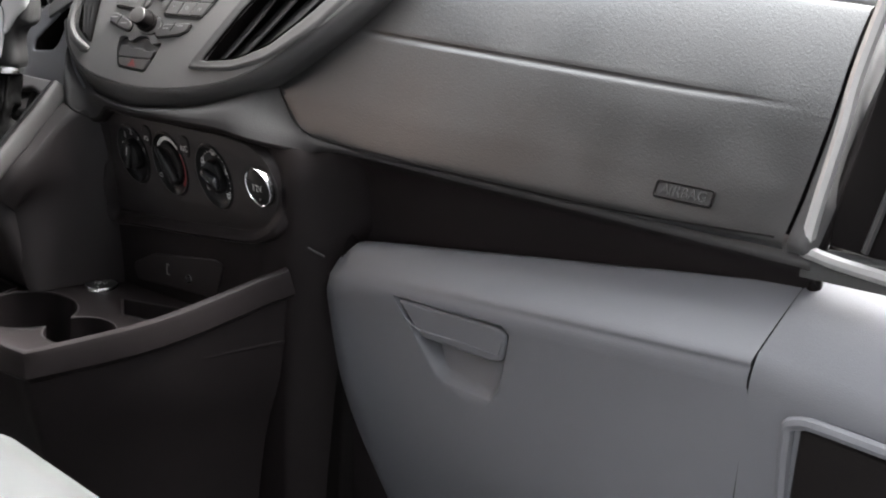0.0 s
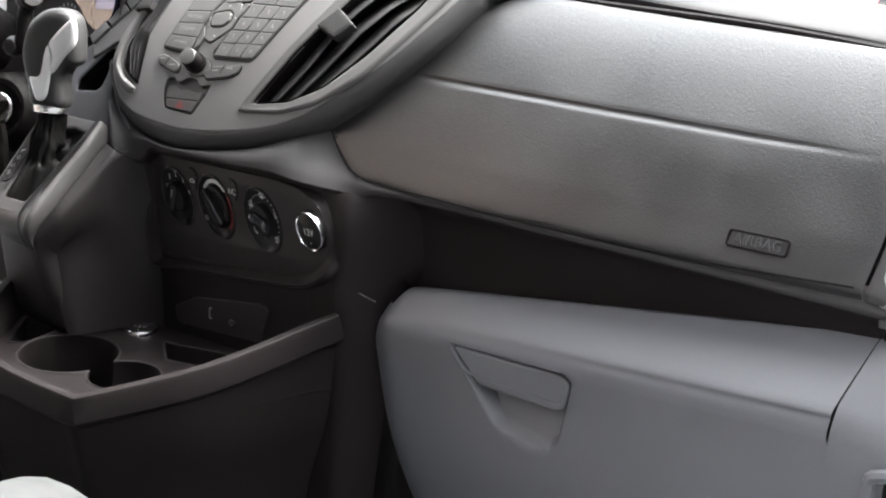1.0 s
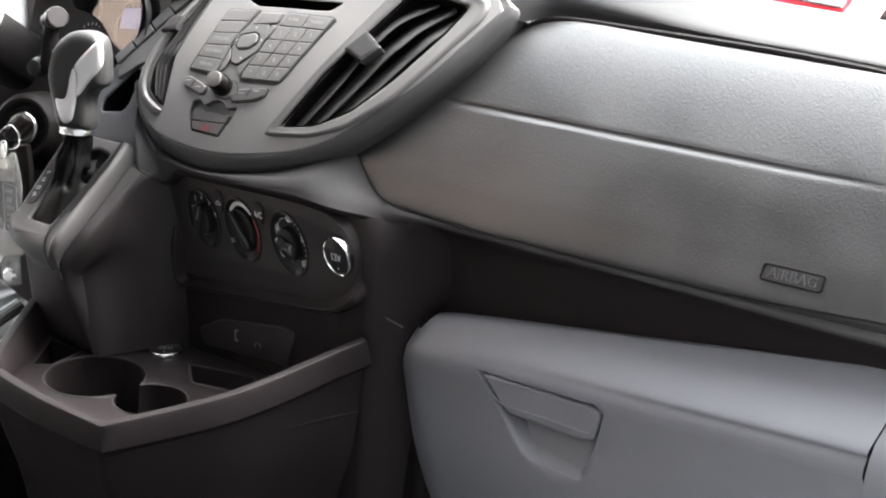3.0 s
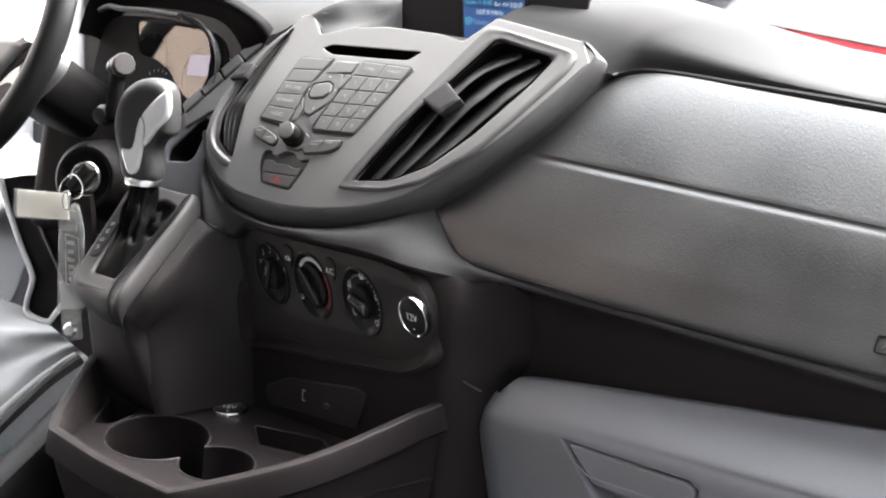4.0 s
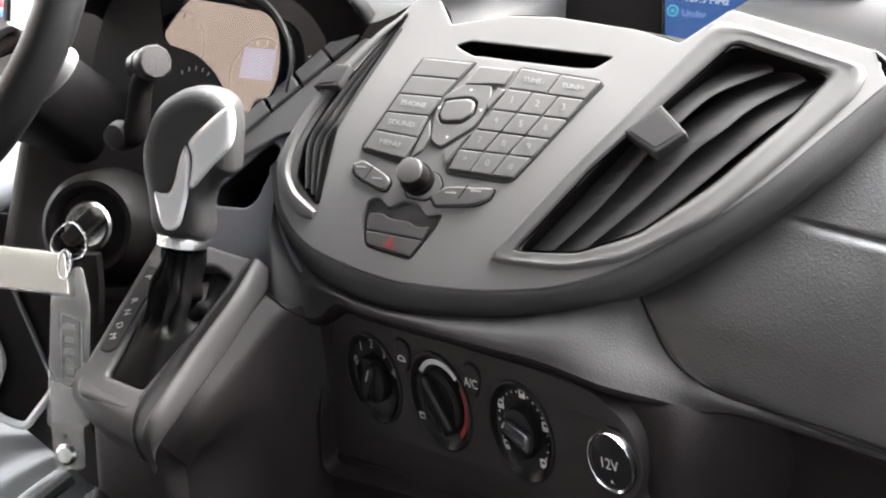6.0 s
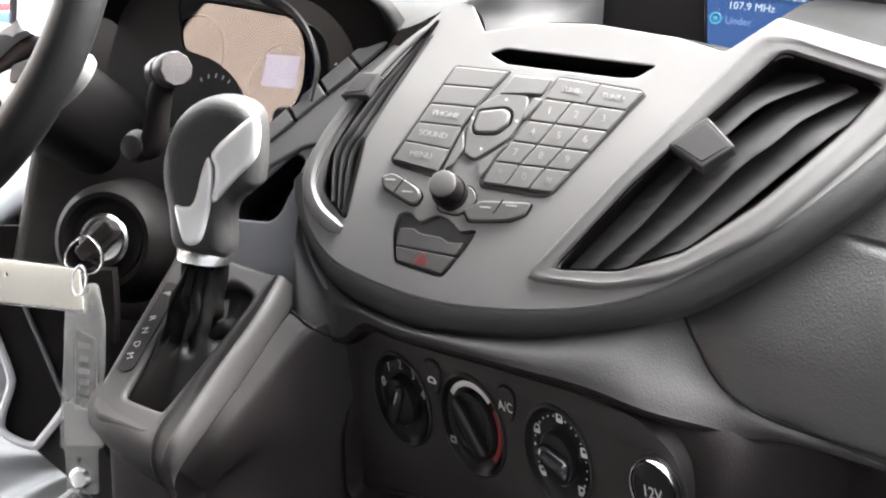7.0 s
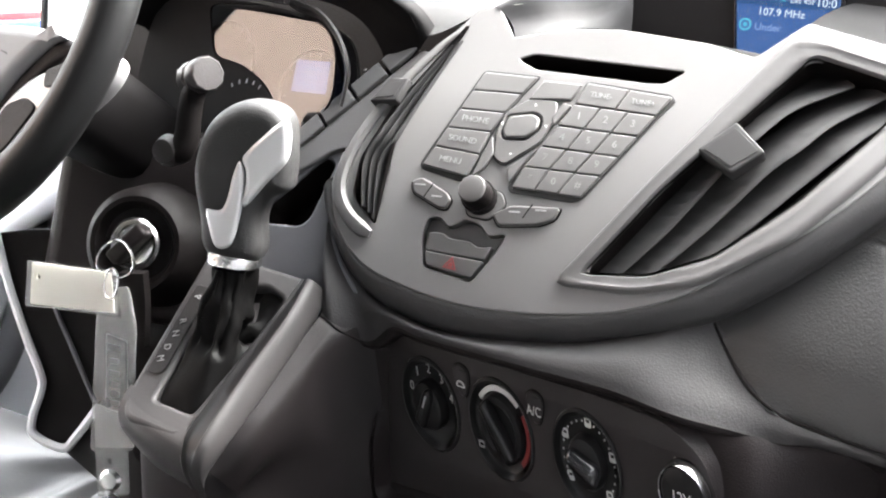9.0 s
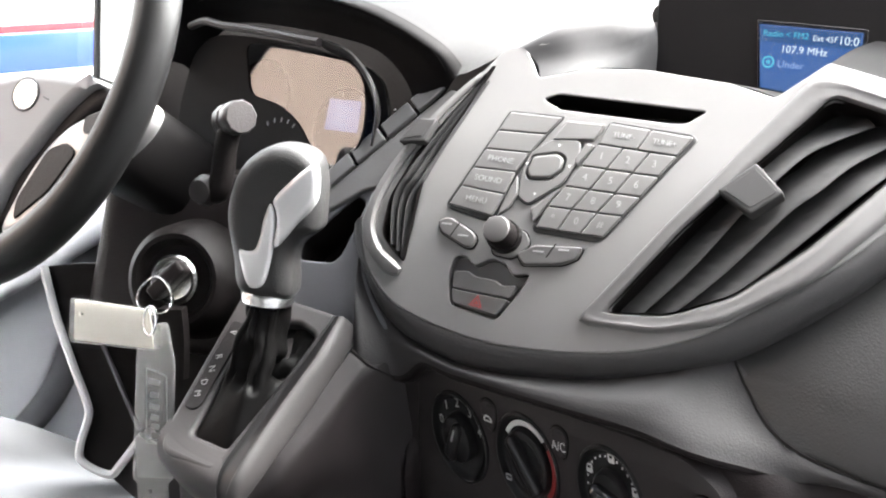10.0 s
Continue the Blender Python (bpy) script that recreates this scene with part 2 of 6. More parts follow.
def sweep(path, profile, closed=False, up=(0, 0, 1), cap=True, scale=None):
    """A profile (across, up) carried along a path."""
    path = [Vector(p) for p in path]
    m, sections = len(path), []
    ups = up if isinstance(up, list) else [Vector(up)] * m
    for i, p in enumerate(path):
        a = path[i - 1] if closed or i else p
        b = path[(i + 1) % m] if closed or i < m - 1 else p
        t = (b - a).normalized()
        side = t.cross(ups[i]).normalized()
        top = side.cross(t)
        k = scale(i / max(1, m - 1)) if scale else 1
        sections.append([p + (side * x + top * y) * k for x, y in profile])
    return loft(sections, closed_u=closed, closed_v=True, cap=cap and not closed)


def ring_profile(r, n=10, ry=None):
    return [(r * math.cos(2 * math.pi * i / n), (ry or r) * math.sin(2 * math.pi * i / n)) for i in range(n)]


def lathe(profile, m, n=32):
    """Points (radius, height) turned about the frame's out axis."""
    bm = bmesh.new()
    rows = []
    for r, h in profile:
        if r < 1e-6:
            rows.append([bm.verts.new(m @ Vector((0, 0, h)))])
        else:
            rows.append([bm.verts.new(m @ Vector((r * math.cos(2 * math.pi * i / n), r * math.sin(2 * math.pi * i / n), h))) for i in range(n)])
    for a, b in zip(rows, rows[1:]):
        for i in range(n):
            q = [a[i % len(a)], a[(i + 1) % len(a)], b[(i + 1) % len(b)], b[i % len(b)]]
            q = list(dict.fromkeys(q))
            if len(q) > 2:
                bm.faces.new(q)
    return bm


def solid(corners, bevel=0.004, segs=3):
    """A block from eight corners (four below, four above, both in the same turn), with rounded edges."""
    bm = bmesh.new()
    v = [bm.verts.new(c) for c in corners]
    for f in ((3, 2, 1, 0), (4, 5, 6, 7), (0, 1, 5, 4), (1, 2, 6, 5), (2, 3, 7, 6), (3, 0, 4, 7)):
        bm.faces.new([v[i] for i in f])
    bmesh.ops.recalc_face_normals(bm, faces=bm.faces)
    if bevel:
        bmesh.ops.bevel(bm, geom=bm.edges[:], offset=bevel, segments=segs, profile=0.5, affect="EDGES", clamp_overlap=True)
    return bm


def box(x0, x1, y0, y1, z0, z1, m=Matrix.Identity(4), bevel=0.004, segs=3):
    c = [(x0, y0, z0), (x1, y0, z0), (x1, y1, z0), (x0, y1, z0), (x0, y0, z1), (x1, y0, z1), (x1, y1, z1), (x0, y1, z1)]
    return solid([m @ Vector(p) for p in c], bevel, segs)


# ---- planes of the main surfaces ----
S = plane((-0.0029, 0.0531, 0.7781), (0.956, 0.292, 0.014), (0.242, -0.818, 0.521))   # radio face
H = plane((0.050, 0.004, 0.600), (0.985, 0.17, 0.0), (0.17, -0.985, -0.02))            # heater panel
A = plane((0.40, 0.10, 0.69), (1, 0.03, 0), (0, -0.8, 0.6))                           # airbag panel
B = plane((-0.094, -0.042, 0.671), (0.956, 0.29, 0), (0.124, -0.622, 0.773))          # selector housing top
D = plane((0.063, 0.190, 0.912), (0.956, 0.29, 0), (0.28, -0.93, 0.20))               # display
L = plane((-0.24, 0.01, 0.82), (1, 0.1, 0), (0, -0.95, 0.30))                         # instrument lens
C = plane((-0.23, -0.09, 0.75), (0.8, 0.4, 0), (0.45, -0.85, 0.20))                   # column side
K = plane((-0.142, -0.090, 0.690), (0.85, 0.52, 0), (0.5, -0.85, 0.10))               # selector lever
OUT = Vector(S.col[2][:3])


BOW_WAY = Vector((0.56, -0.80, 0.20)).normalized()
S_INV = S.inverted()


def bow(p):
    """The radio face bulges towards the seats in the middle of its height and falls away above and below."""
    v = (S_INV @ Vector(p)).y
    s = 1 - (v / 0.115) ** 2 if v < 0.055 else 0.771 - 8.32 * (v - 0.055)
    return Vector(p) + BOW_WAY * 0.016 * max(s, -0.8)


def bow_mesh(me):
    bm = bmesh.new()
    bm.from_mesh(me)
    vs = [(S_INV @ v.co).y for v in bm.verts]
    if max(vs) - min(vs) > 0.03:
        n = Vector(S.col[1][:3])
        for k in range(-12, 15):
            bmesh.ops.bisect_plane(bm, geom=bm.verts[:] + bm.edges[:] + bm.faces[:], plane_co=S.translation + n * k * 0.01, plane_no=n)
    for v in bm.verts:
        v.co = bow(v.co)
    bm.to_mesh(me)
    bm.free()


def bulged(pts, most, lo, hi):
    """Airbag panel points in millimetres, bulged towards the seats between two heights."""
    way = Vector((0.57, -0.79, 0.22))
    out = []
    for p in pts:
        k = (p[1] - lo) / (hi - lo)
        out.append(A @ Vector((p[0] / 1000, p[1] / 1000, (p[2] if len(p) > 2 else 0) / 1000)) + way * most * max(0.0, 4 * k * (1 - k)))
    return out


def on(m, pts, w=0.0):
    """Points given in millimetres of a frame, in the world."""
    return [m @ Vector((p[0] / 1000, p[1] / 1000, (p[2] if len(p) > 2 else w) / 1000)) for p in pts]


def shrink(pts, d):
    """A polygon drawn in towards its middle by d."""
    pts = [Vector(p[:2]) for p in pts]
    c = sum(pts, Vector((0, 0))) / len(pts)
    return [c + (p - c) * max(0.1, 1 - d / (p - c).length) for p in pts]


def turned(m, u, v, w=0.0, deg=0.0):
    """Frame m moved to (u, v, w) millimetres and turned in its plane."""
    return m @ Matrix.Translation((u / 1000, v / 1000, w / 1000)) @ Matrix.Rotation(radians(deg), 4, "Z")


def disc(r, n=24, cx=0.0, cy=0.0, ry=None):
    return [(cx + r * math.cos(2 * math.pi * i / n), cy + (ry or r) * math.sin(2 * math.pi * i / n)) for i in range(n)]


# ---- dashboard ----
dash = thing("dashboard", "charcoal grained plastic dashboard of a delivery van", "dashboard", (0.3, 0.2, 0.6))

lip_line = on(S, [(-145, -47), (-133, -76), (-113, -99), (-83, -118), (-35, -128), (7, -125), (65, -112), (118, -90), (138, -78), (152, -70)], -16)
lip_line = [bow(p) for p in lip_line]
edge_line = on(B, [(-2, -12, -12), (8, -17, -17)]) + on(H, [(-121, 36, 3), (-100, 55, 6), (-76, 55, 7), (-30, 57, 7), (20, 60, 7), (72, 62, 5)]) + on(A, [(-238, -68, 40), (-206, -59, 19)])
mid_line = [a.lerp(b, 0.5) + Vector((0.003, -0.006, 0.004)) for a, b in zip(lip_line, edge_line)]
ridge_line = [a.lerp(b, 0.80) + Vector((0.002, -0.004, 0.003)) for a, b in zip(lip_line, edge_line)]
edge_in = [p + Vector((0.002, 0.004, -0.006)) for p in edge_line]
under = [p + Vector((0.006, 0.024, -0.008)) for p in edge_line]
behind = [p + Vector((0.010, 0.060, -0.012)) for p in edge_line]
for i, places in ((8, ((-264, -8, 40), (-250, -37, 41), (-242, -56, 42))), (9, ((-250, 4, 31), (-228, -26, 23), (-212, -46, 22)))):   # the pad turns back to meet the airbag panel
    for line, p in zip((lip_line, mid_line, ridge_line), on(A, places)):
        line[i] = p
for line, p in zip((lip_line, mid_line, ridge_line, edge_line, edge_in, under, behind), on(A, [(-190, -20, 9), (-182, -38, 12), (-181, -46, 11), (-180, -53, 6), (-180, -56, -4), (-180, -66, -30), (-180, -90, -70)])):
    line.append(p)
for x, y, z in ((0.245, 0.064, 0.657), (0.30, 0.072, 0.659), (0.45, 0.081, 0.665), (0.60, 0.090, 0.671), (0.80, 0.101, 0.678)):
    for line, dy, dz in ((lip_line, 0.012, 0.013), (mid_line, 0.006, 0.007), (ridge_line, 0.002, 0.002), (edge_line, 0.004, -0.003), (edge_in, 0.020, -0.019), (under, 0.036, -0.058), (behind, 0.048, -0.130)):
        line.append(Vector((x, y + dy, z + dz)))
bm_pad = loft([lip_line, mid_line, ridge_line, edge_line], smooth=5)
pad_tree = BVHTree.FromBMesh(bm_pad)
part("centre_pad", bm_pad, PAD, dash)
# the same pad turned under; its shade is put into a darker colour
part("pad_shaded_underside", loft([edge_line, edge_in, under, behind], smooth=5), BLACK_SATIN, dash)

def stretch(left, a, b):
    """One line across the airbag panel: its end, then even steps from a to b."""
    a, b = Vector(a), Vector(b)
    return [left] + [tuple(a.lerp(b, k)) for k in (0, 0.23, 0.60, 1)]


rows = [stretch(*r) for r in (
    ((-190, -37, 2), (-100, -37, -4), (370, -6, -9)),
    ((-205, -30, 12), (-100, -32, 5), (370, 0, -1)),
    ((-239, -7, 17), (-110, -2, 8), (369, 26, 0)),
    ((-264, 16, 20), (-110, 27, 8), (368, 52, 1)),
    ((-222, 82, 12), (-110, 92, 8), (364, 115, 3)),
    ((-175, 166, 8), (-90, 172, 6), (358, 179, 2)),
    ((-140, 214, -4), (-80, 220, 0), (357, 224, -1)),
    ((-128, 219, -12), (-80, 226, -10), (357, 230, -11)))]
rows = [[(r[0][0] - 2, r[0][1], r[0][2] - 8), (r[0][0] - 0.6, r[0][1], r[0][2] - 1)] + [(r[0][0] + 3, r[0][1], r[0][2])] + r[1:] for r in rows]
bm_air = loft([bulged(r, 0.020, -45, 245) for r in rows], smooth=5)
A_INV = A.inverted()
lift = Vector(A.col[2][:3])
shift = (bulged([(0, 14)], 0.020, -45, 245)[0] - A @ Vector((0, 0.014, 0)))
ends = sorted(((r[2][1] / 1000, r[2][0] / 1000) for r in rows[:5]))
for v in bm_air.verts:   # the cover's end lies on the pad
    c = A_INV @ (v.co - shift)
    d = c.x - float(np.interp(c.y, [e[0] for e in ends], [e[1] for e in ends]))
    place = pad_tree.ray_cast(v.co + lift * 0.06, -lift, 0.12)[0]
    if place and d < 0.020 and c.y < 0.020:
        k = min(1.0, max(0.0, d / 0.020))
        v.co = (place + lift * (0.0010 if d > -0.0045 else -0.004)).lerp(v.co, 1 - (1 - k * k * (3 - 2 * k)) * min(1.0, (0.020 - c.y) / 0.020))
line_v = lambda u: 0.0905 + (u + 0.174) * 19 / 481
across = A.to_3x3() @ Vector((-19, 481, 0)).normalized()
STEPS = ((0.0048, 0.0), (0.0034, -0.0003), (0.0022, -0.0019), (0.0008, -0.0024), (-0.0010, -0.0019), (-0.0028, -0.0010), (-0.0046, -0.0003), (-0.0066, 0.0001), (-0.0095, 0.0001), (-0.0130, 0.0))
for s, _ in STEPS:
    bmesh.ops.bisect_plane(bm_air, geom=bm_air.verts[:] + bm_air.edges[:] + bm_air.faces[:], plane_co=A @ Vector((0, line_v(0) + s, 0)), plane_no=across)
for v in bm_air.verts:
    c = A_INV @ (v.co - Vector((0.57, -0.79, 0.22)) * 0.018)
    s = (A_INV @ v.co).y - line_v((A_INV @ v.co).x)
    fade = min(1.0, max(0.0, (c.x + 0.190) / 0.030)) * min(1.0, max(0.0, (0.272 - c.x) / 0.020))
    for (s0, h0), (s1, h1) in zip(STEPS, STEPS[1:]):
        if s1 <= s <= s0 + 1e-6:
            v.co += Vector(A.col[2][:3]) * fade * (h1 + (h0 - h1) * (s - s1) / (s0 - s1))
            break
air_tree = BVHTree.FromBMesh(bm_air)
airbag = part("airbag_panel", bm_air, AIRBAG, dash, "grained airbag cover panel")
seam_line = []
for p in spline(on(A, [(-263, 19), (-250, 6), (-232, -11), (-218, -23), (-204, -31), (-182, -36.5), (-150, -36.5), (-103, -33.5), (10, -29.5), (217, -17.5), (368, -3)], 60), 8):
    places = [q for q in (tree.ray_cast(p, -lift, 0.12)[0] for tree in (air_tree, pad_tree)) if q]
    if places:
        seam_line.append(max(places, key=lambda q: q.dot(lift)))
part("seam", sweep(seam_line, ring_profile(0.0011, 6), up=tuple(lift)), BLACK, airbag, "dark seam round the cover")
badge = Matrix.Translation(bulged([(0, 14)], 0.020, -45, 245)[0] - A @ Vector((0, 0.014, 0))) @ turned(A, 266, 15, 3.2, 3.0) @ Matrix.Rotation(radians(8), 4, "X") @ Matrix.Scale(0.9, 4)
outer = rounded(mm([(-33, -9), (33, -9), (33, 9), (-33, 9)]), 0.004)
inner = rounded(mm([(-31, -7.4), (31, -7.4), (31, 7.4), (-31, 7.4)]), 0.003)
part("badge_frame", plate(outer, badge, 0.003, 0.0005, [inner], w=0.0008), BLACK, airbag)
part("badge_letters", lettering("AIRBAG", badge, 0.0150, w=0.0006, depth=0.0014), LETTER, airbag)

xs = (0.200, 0.30, 0.45, 0.60, 0.80)
top = [(x, y + 0.016, 0.655 + 0.039 * (x - 0.2)) for x, y in zip(xs, (0.058, 0.071, 0.081, 0.090, 0.101))]
band = [
    [(x, y + 0.020, z + 0.012) for x, y, z in top],
    [(x, y + 0.003, z + 0.007) for x, y, z in top],
    [(x, y + 0.004, z) for x, y, z in top],
    [(x, y + 0.009, z - 0.011) for x, y, z in top],
    [(x, y + 0.020, z - 0.027) for x, y, z in top],
    [(x, y + 0.034, z - 0.050) for x, y, z in top],
    [(x, y + 0.046, z - 0.090) for x, y, z in top],
    [(x, y + 0.050, z - 0.200) for x, y, z in top],
]
part("lower_band", loft(band, smooth=4), BLACK_SATIN, dash)

tops = [
    [bow(p) for p in on(S, [(166, 141, -3), (272, 126, -5), (296, 102, -16)])] + bulged([(-100, 230, -7), (60, 234, -7), (240, 236, -7), (360, 229, -9)], 0.020, -45, 245),
]
for a, b, c, d, e in (
    ((0.140, 0.210, 0.913), (0.235, 0.235, 0.914), (0.31, 0.252, 0.895), (0.46, 0.255, 0.884), (0.765, 0.265, 0.882)),
    ((0.165, 0.300, 0.927), (0.240, 0.320, 0.929), (0.34, 0.340, 0.914), (0.46, 0.350, 0.893), (0.770, 0.350, 0.889)),
    ((0.180, 0.370, 0.924), (0.230, 0.410, 0.922), (0.35, 0.420, 0.905), (0.46, 0.450, 0.890), (0.770, 0.460, 0.886)),
    ((0.150, 0.480, 0.900), (0.220, 0.520, 0.890), (0.36, 0.550, 0.876), (0.46, 0.570, 0.874), (0.770, 0.580, 0.870)),
    ((0.140, 0.800, 0.845), (0.220, 0.800, 0.845), (0.36, 0.800, 0.845), (0.46, 0.800, 0.845), (0.770, 0.800, 0.845))):
    tops.append([Vector(a), Vector(b), (Vector(b) + Vector(c)) / 2, Vector(c), Vector(d), (Vector(d) + Vector(e)) / 2, Vector(e)])
part("top_pad", loft(tops, smooth=5), CHARCOAL_TOP, dash)
gap = spline(bulged([(-158, 186, -2), (-140, 207, -3), (-120, 220, -4), (-80, 226, -5), (0, 228, -5), (180, 231, -5), (357, 226, -7)], 0.020, -45, 245), 5)
part("airbag_gap", sweep(gap, ring_profile(0.0042, 8), up=tuple(A.col[2][:3])), BLACK, dash)
left_tops = [
    on(L, [(-118, 44, 25), (-88, 60, 25), (-5, 69, 20), (60, 68, 5), (116, 53, -15)]) + [Vector((-0.112, 0.058, 0.850)), bow(S @ Vector((-0.066, 0.116, -0.004)))],
    [(-0.345, 0.10, 0.900), (-0.32, 0.11, 0.905), (-0.25, 0.11, 0.905), (-0.19, 0.11, 0.900), (-0.14, 0.11, 0.885), (-0.105, 0.11, 0.866), (-0.082, 0.115, 0.872)],
    [(-0.36, 0.25, 0.895), (-0.33, 0.26, 0.900), (-0.25, 0.26, 0.898), (-0.19, 0.26, 0.893), (-0.14, 0.25, 0.888), (-0.11, 0.25, 0.884), (-0.090, 0.23, 0.884)],
    [(-0.42, 0.50, 0.875), (-0.36, 0.50, 0.88), (-0.28, 0.50, 0.88), (-0.20, 0.50, 0.88), (-0.12, 0.50, 0.882), (-0.06, 0.50, 0.885), (-0.02, 0.50, 0.890)],
    [(-0.70, 0.80, 0.845), (-0.45, 0.80, 0.845), (-0.30, 0.80, 0.845), (-0.20, 0.80, 0.845), (-0.10, 0.80, 0.845), (-0.03, 0.80, 0.845), (0.14, 0.80, 0.845)],
]
part("driver_top_pad", loft(left_tops, smooth=5), CHARCOAL_TOP, dash)
side_out = rounded(mm([(-128, -4), (-140, -40), (-138, -66), (-120, -95), (-92, -122), (-110, -150), (-190, -125), (-214, -95), (-214, -55), (-176, -8)]), 0.006)
cubby = rounded(mm([(-157, -20), (-190, -66), (-189, -81), (-160, -77), (-154, -69), (-147, -24)]), 0.004)
part("side_pad", plate(side_out, S, 0.006, 0.002, [cubby], w=-0.012), GREY, dash, bowed=True)
part("cubby_wall", loft([[S @ Vector((p[0], p[1], w)) for p in cubby] for w in (-0.014, -0.06)], closed_v=True), BLACK, dash, bowed=True)
part("cubby_floor", plate(cubby, S, 0.004, 0.0005, w=-0.055), BLACK, dash, bowed=True)
ledge = rounded(mm([(-108, 76), (-182, -24), (-176, -40), (-150, -16), (-136, -10), (-120, 22), (-92, 72)]), 0.004)
part("ledge", plate(ledge, S, 0.008, 0.002, w=-0.008), HUB, dash, bowed=True)
part("core", box(-0.80, 0.76, 0.24, 0.60, 0.30, 0.83, bevel=0.01), BLACK, dash)
part("right_end", loft([bulged([(r[-1][0] + 2, r[-1][1], r[-1][2] - 6), (r[-1][0] + 4, r[-1][1], r[-1][2] - 2), (r[-1][0] + 18, r[-1][1], r[-1][2] - 3), (r[-1][0] + 26, r[-1][1], r[-1][2] - 14)], 0.020, -45, 245) for r in rows], smooth=3), CHARCOAL, dash)
part("knee_panel", box(-0.50, -0.16, 0.06, 0.24, 0.42, 0.74, bevel=0.03), BLACK, dash)

strip = thing("switch_strip", "row of four blank grey dashboard switches", "switch", S @ Vector((-0.15, 0.03, 0)))
BOWED.append(strip)
for k in range(4):
    a, b = k / 4 + 0.012, (k + 1) / 4 - 0.012
    q = [(-121 - 68 * a, 84 - 98 * a), (-121 - 68 * b, 84 - 98 * b), (-110 - 71 * b, 77 - 100 * b), (-110 - 71 * a, 77 - 100 * a)]
    sw = part("switch", plate(rounded(mm(q), 0.001), S, 0.006, 0.0012, w=-0.0052), HUB, strip)
    if k == 1:
        part("marking", lettering("-", turned(S, -145, 50, -2.6, 45), 0.008), DIM, sw)

# ---- display in its cowl ----
cowl = thing("display_cowl", "dark hooded cowl above the radio", "display hood", D.translation)
part("back_panel", plate(rounded(mm([(-90, 60), (-69, -58), (140, -58), (150, 40), (120, 60)]), 0.006), D, 0.006, 0.001, w=-0.003), SMOOTH, cowl)
deck_front = [bow(p) for p in on(S, [(-38, 95, -3), (-1, 109, -3), (41, 115, -3), (103, 115, -3), (138, 110, -3)])]
deck_back = on(D, [(-69, -50, 0), (-30, -52, 0), (20, -54, 0), (80, -54, 0), (125, -50, 0)])
part("deck", loft([deck_front, [(a * 0.5 + b * 0.5) + Vector((0, 0, 0.004)) for a, b in zip(deck_front, deck_back)], deck_back], smooth=4), CHARCOAL_TOP, cowl)
cheek = [
    [bow(S @ Vector((-0.038, 0.095, -0.003))), bow(S @ Vector((-0.022, 0.102, -0.006))), bow(S @ Vector((-0.008, 0.107, -0.012))), D @ Vector((-0.069, -0.05, 0))],
    [Vector((-0.062, 0.092, 0.868)), Vector((-0.042, 0.114, 0.874)), Vector((-0.028, 0.150, 0.878)), D @ Vector((-0.074, -0.02, 0))],
    [Vector((-0.074, 0.089, 0.877)), Vector((-0.056, 0.110, 0.892)), Vector((-0.042, 0.145, 0.900)), Vector((-0.032, 0.190, 0.905))],
    [Vector((-0.080, 0.096, 0.874)), Vector((-0.066, 0.125, 0.892)), Vector((-0.052, 0.160, 0.902)), Vector((-0.042, 0.220, 0.910))],
    [Vector((-0.090, 0.130, 0.868)), Vector((-0.085, 0.170, 0.880)), Vector((-0.080, 0.220, 0.885)), Vector((-0.072, 0.300, 0.888))],
]
part("cheek", loft(cheek, smooth=4), TOPGREY, cowl)
hump = [
    [bow(p) for p in on(S, [(138, 110, -3), (150, 125, -3), (166, 141, -3)])],
    [D @ Vector((0.128, -0.05, 0)), Vector((0.145, 0.19, 0.895)), Vector((0.138, 0.205, 0.910))],
    [D @ Vector((0.135, 0.0, 0)), Vector((0.165, 0.27, 0.915)), Vector((0.163, 0.298, 0.924))],
]
part("right_cheek", loft(hump, smooth=4), CHARCOAL_TOP, cowl)
screen = thing("radio_display", "small lit blue radio display with white text", "screen", D.translation)
part("bezel", plate(rounded(mm([(-3, 5), (77, 10), (84, -47), (8, -46)]), 0.002), D, 0.003, 0.0006, w=-0.0005), BLACK_GLOSS, screen)
part("screen_panel", plate(mm([(0, 2), (74, 7), (81, -44), (10, -43)]), D, 0.002, 0.0002, w=0.0005), SCREEN_BLUE, screen)
part("header_bar", plate(mm([(1, 1), (73, 6), (74.5, -5), (2.5, -10)]), D, 0.001, 0.0002, w=0.0008), SCREEN_DARK, screen)
for text, u, v, size, mat in (("Radio < FM2", 4, -4.0, 0.0064, SCREEN_CYAN), ("Ext 45F", 40, -2.2, 0.0058, SCREEN_TEXT), ("10:0", 58, -1.2, 0.0086, SCREEN_TEXT), ("107.9 MHz", 19, -13.5, 0.0076, SCREEN_TEXT), ("Under", 19, -24.5, 0.0074, SCREEN_FAINT)):
    part("text_line", lettering(text, turned(D, u, v, 0.9, 4), size, align="LEFT"), mat, screen)
part("source_icon", plate(mm(disc(4.5, 20, 12, -24)), D, 0.001, 0.0002, [mm(disc(3.2, 20, 12, -24))], w=0.001), SCREEN_CYAN, screen)
part("source_dot", plate(mm(disc(1.6, 12, 12, -24)), D, 0.001, 0.0002, w=0.001), SCREEN_CYAN, screen)

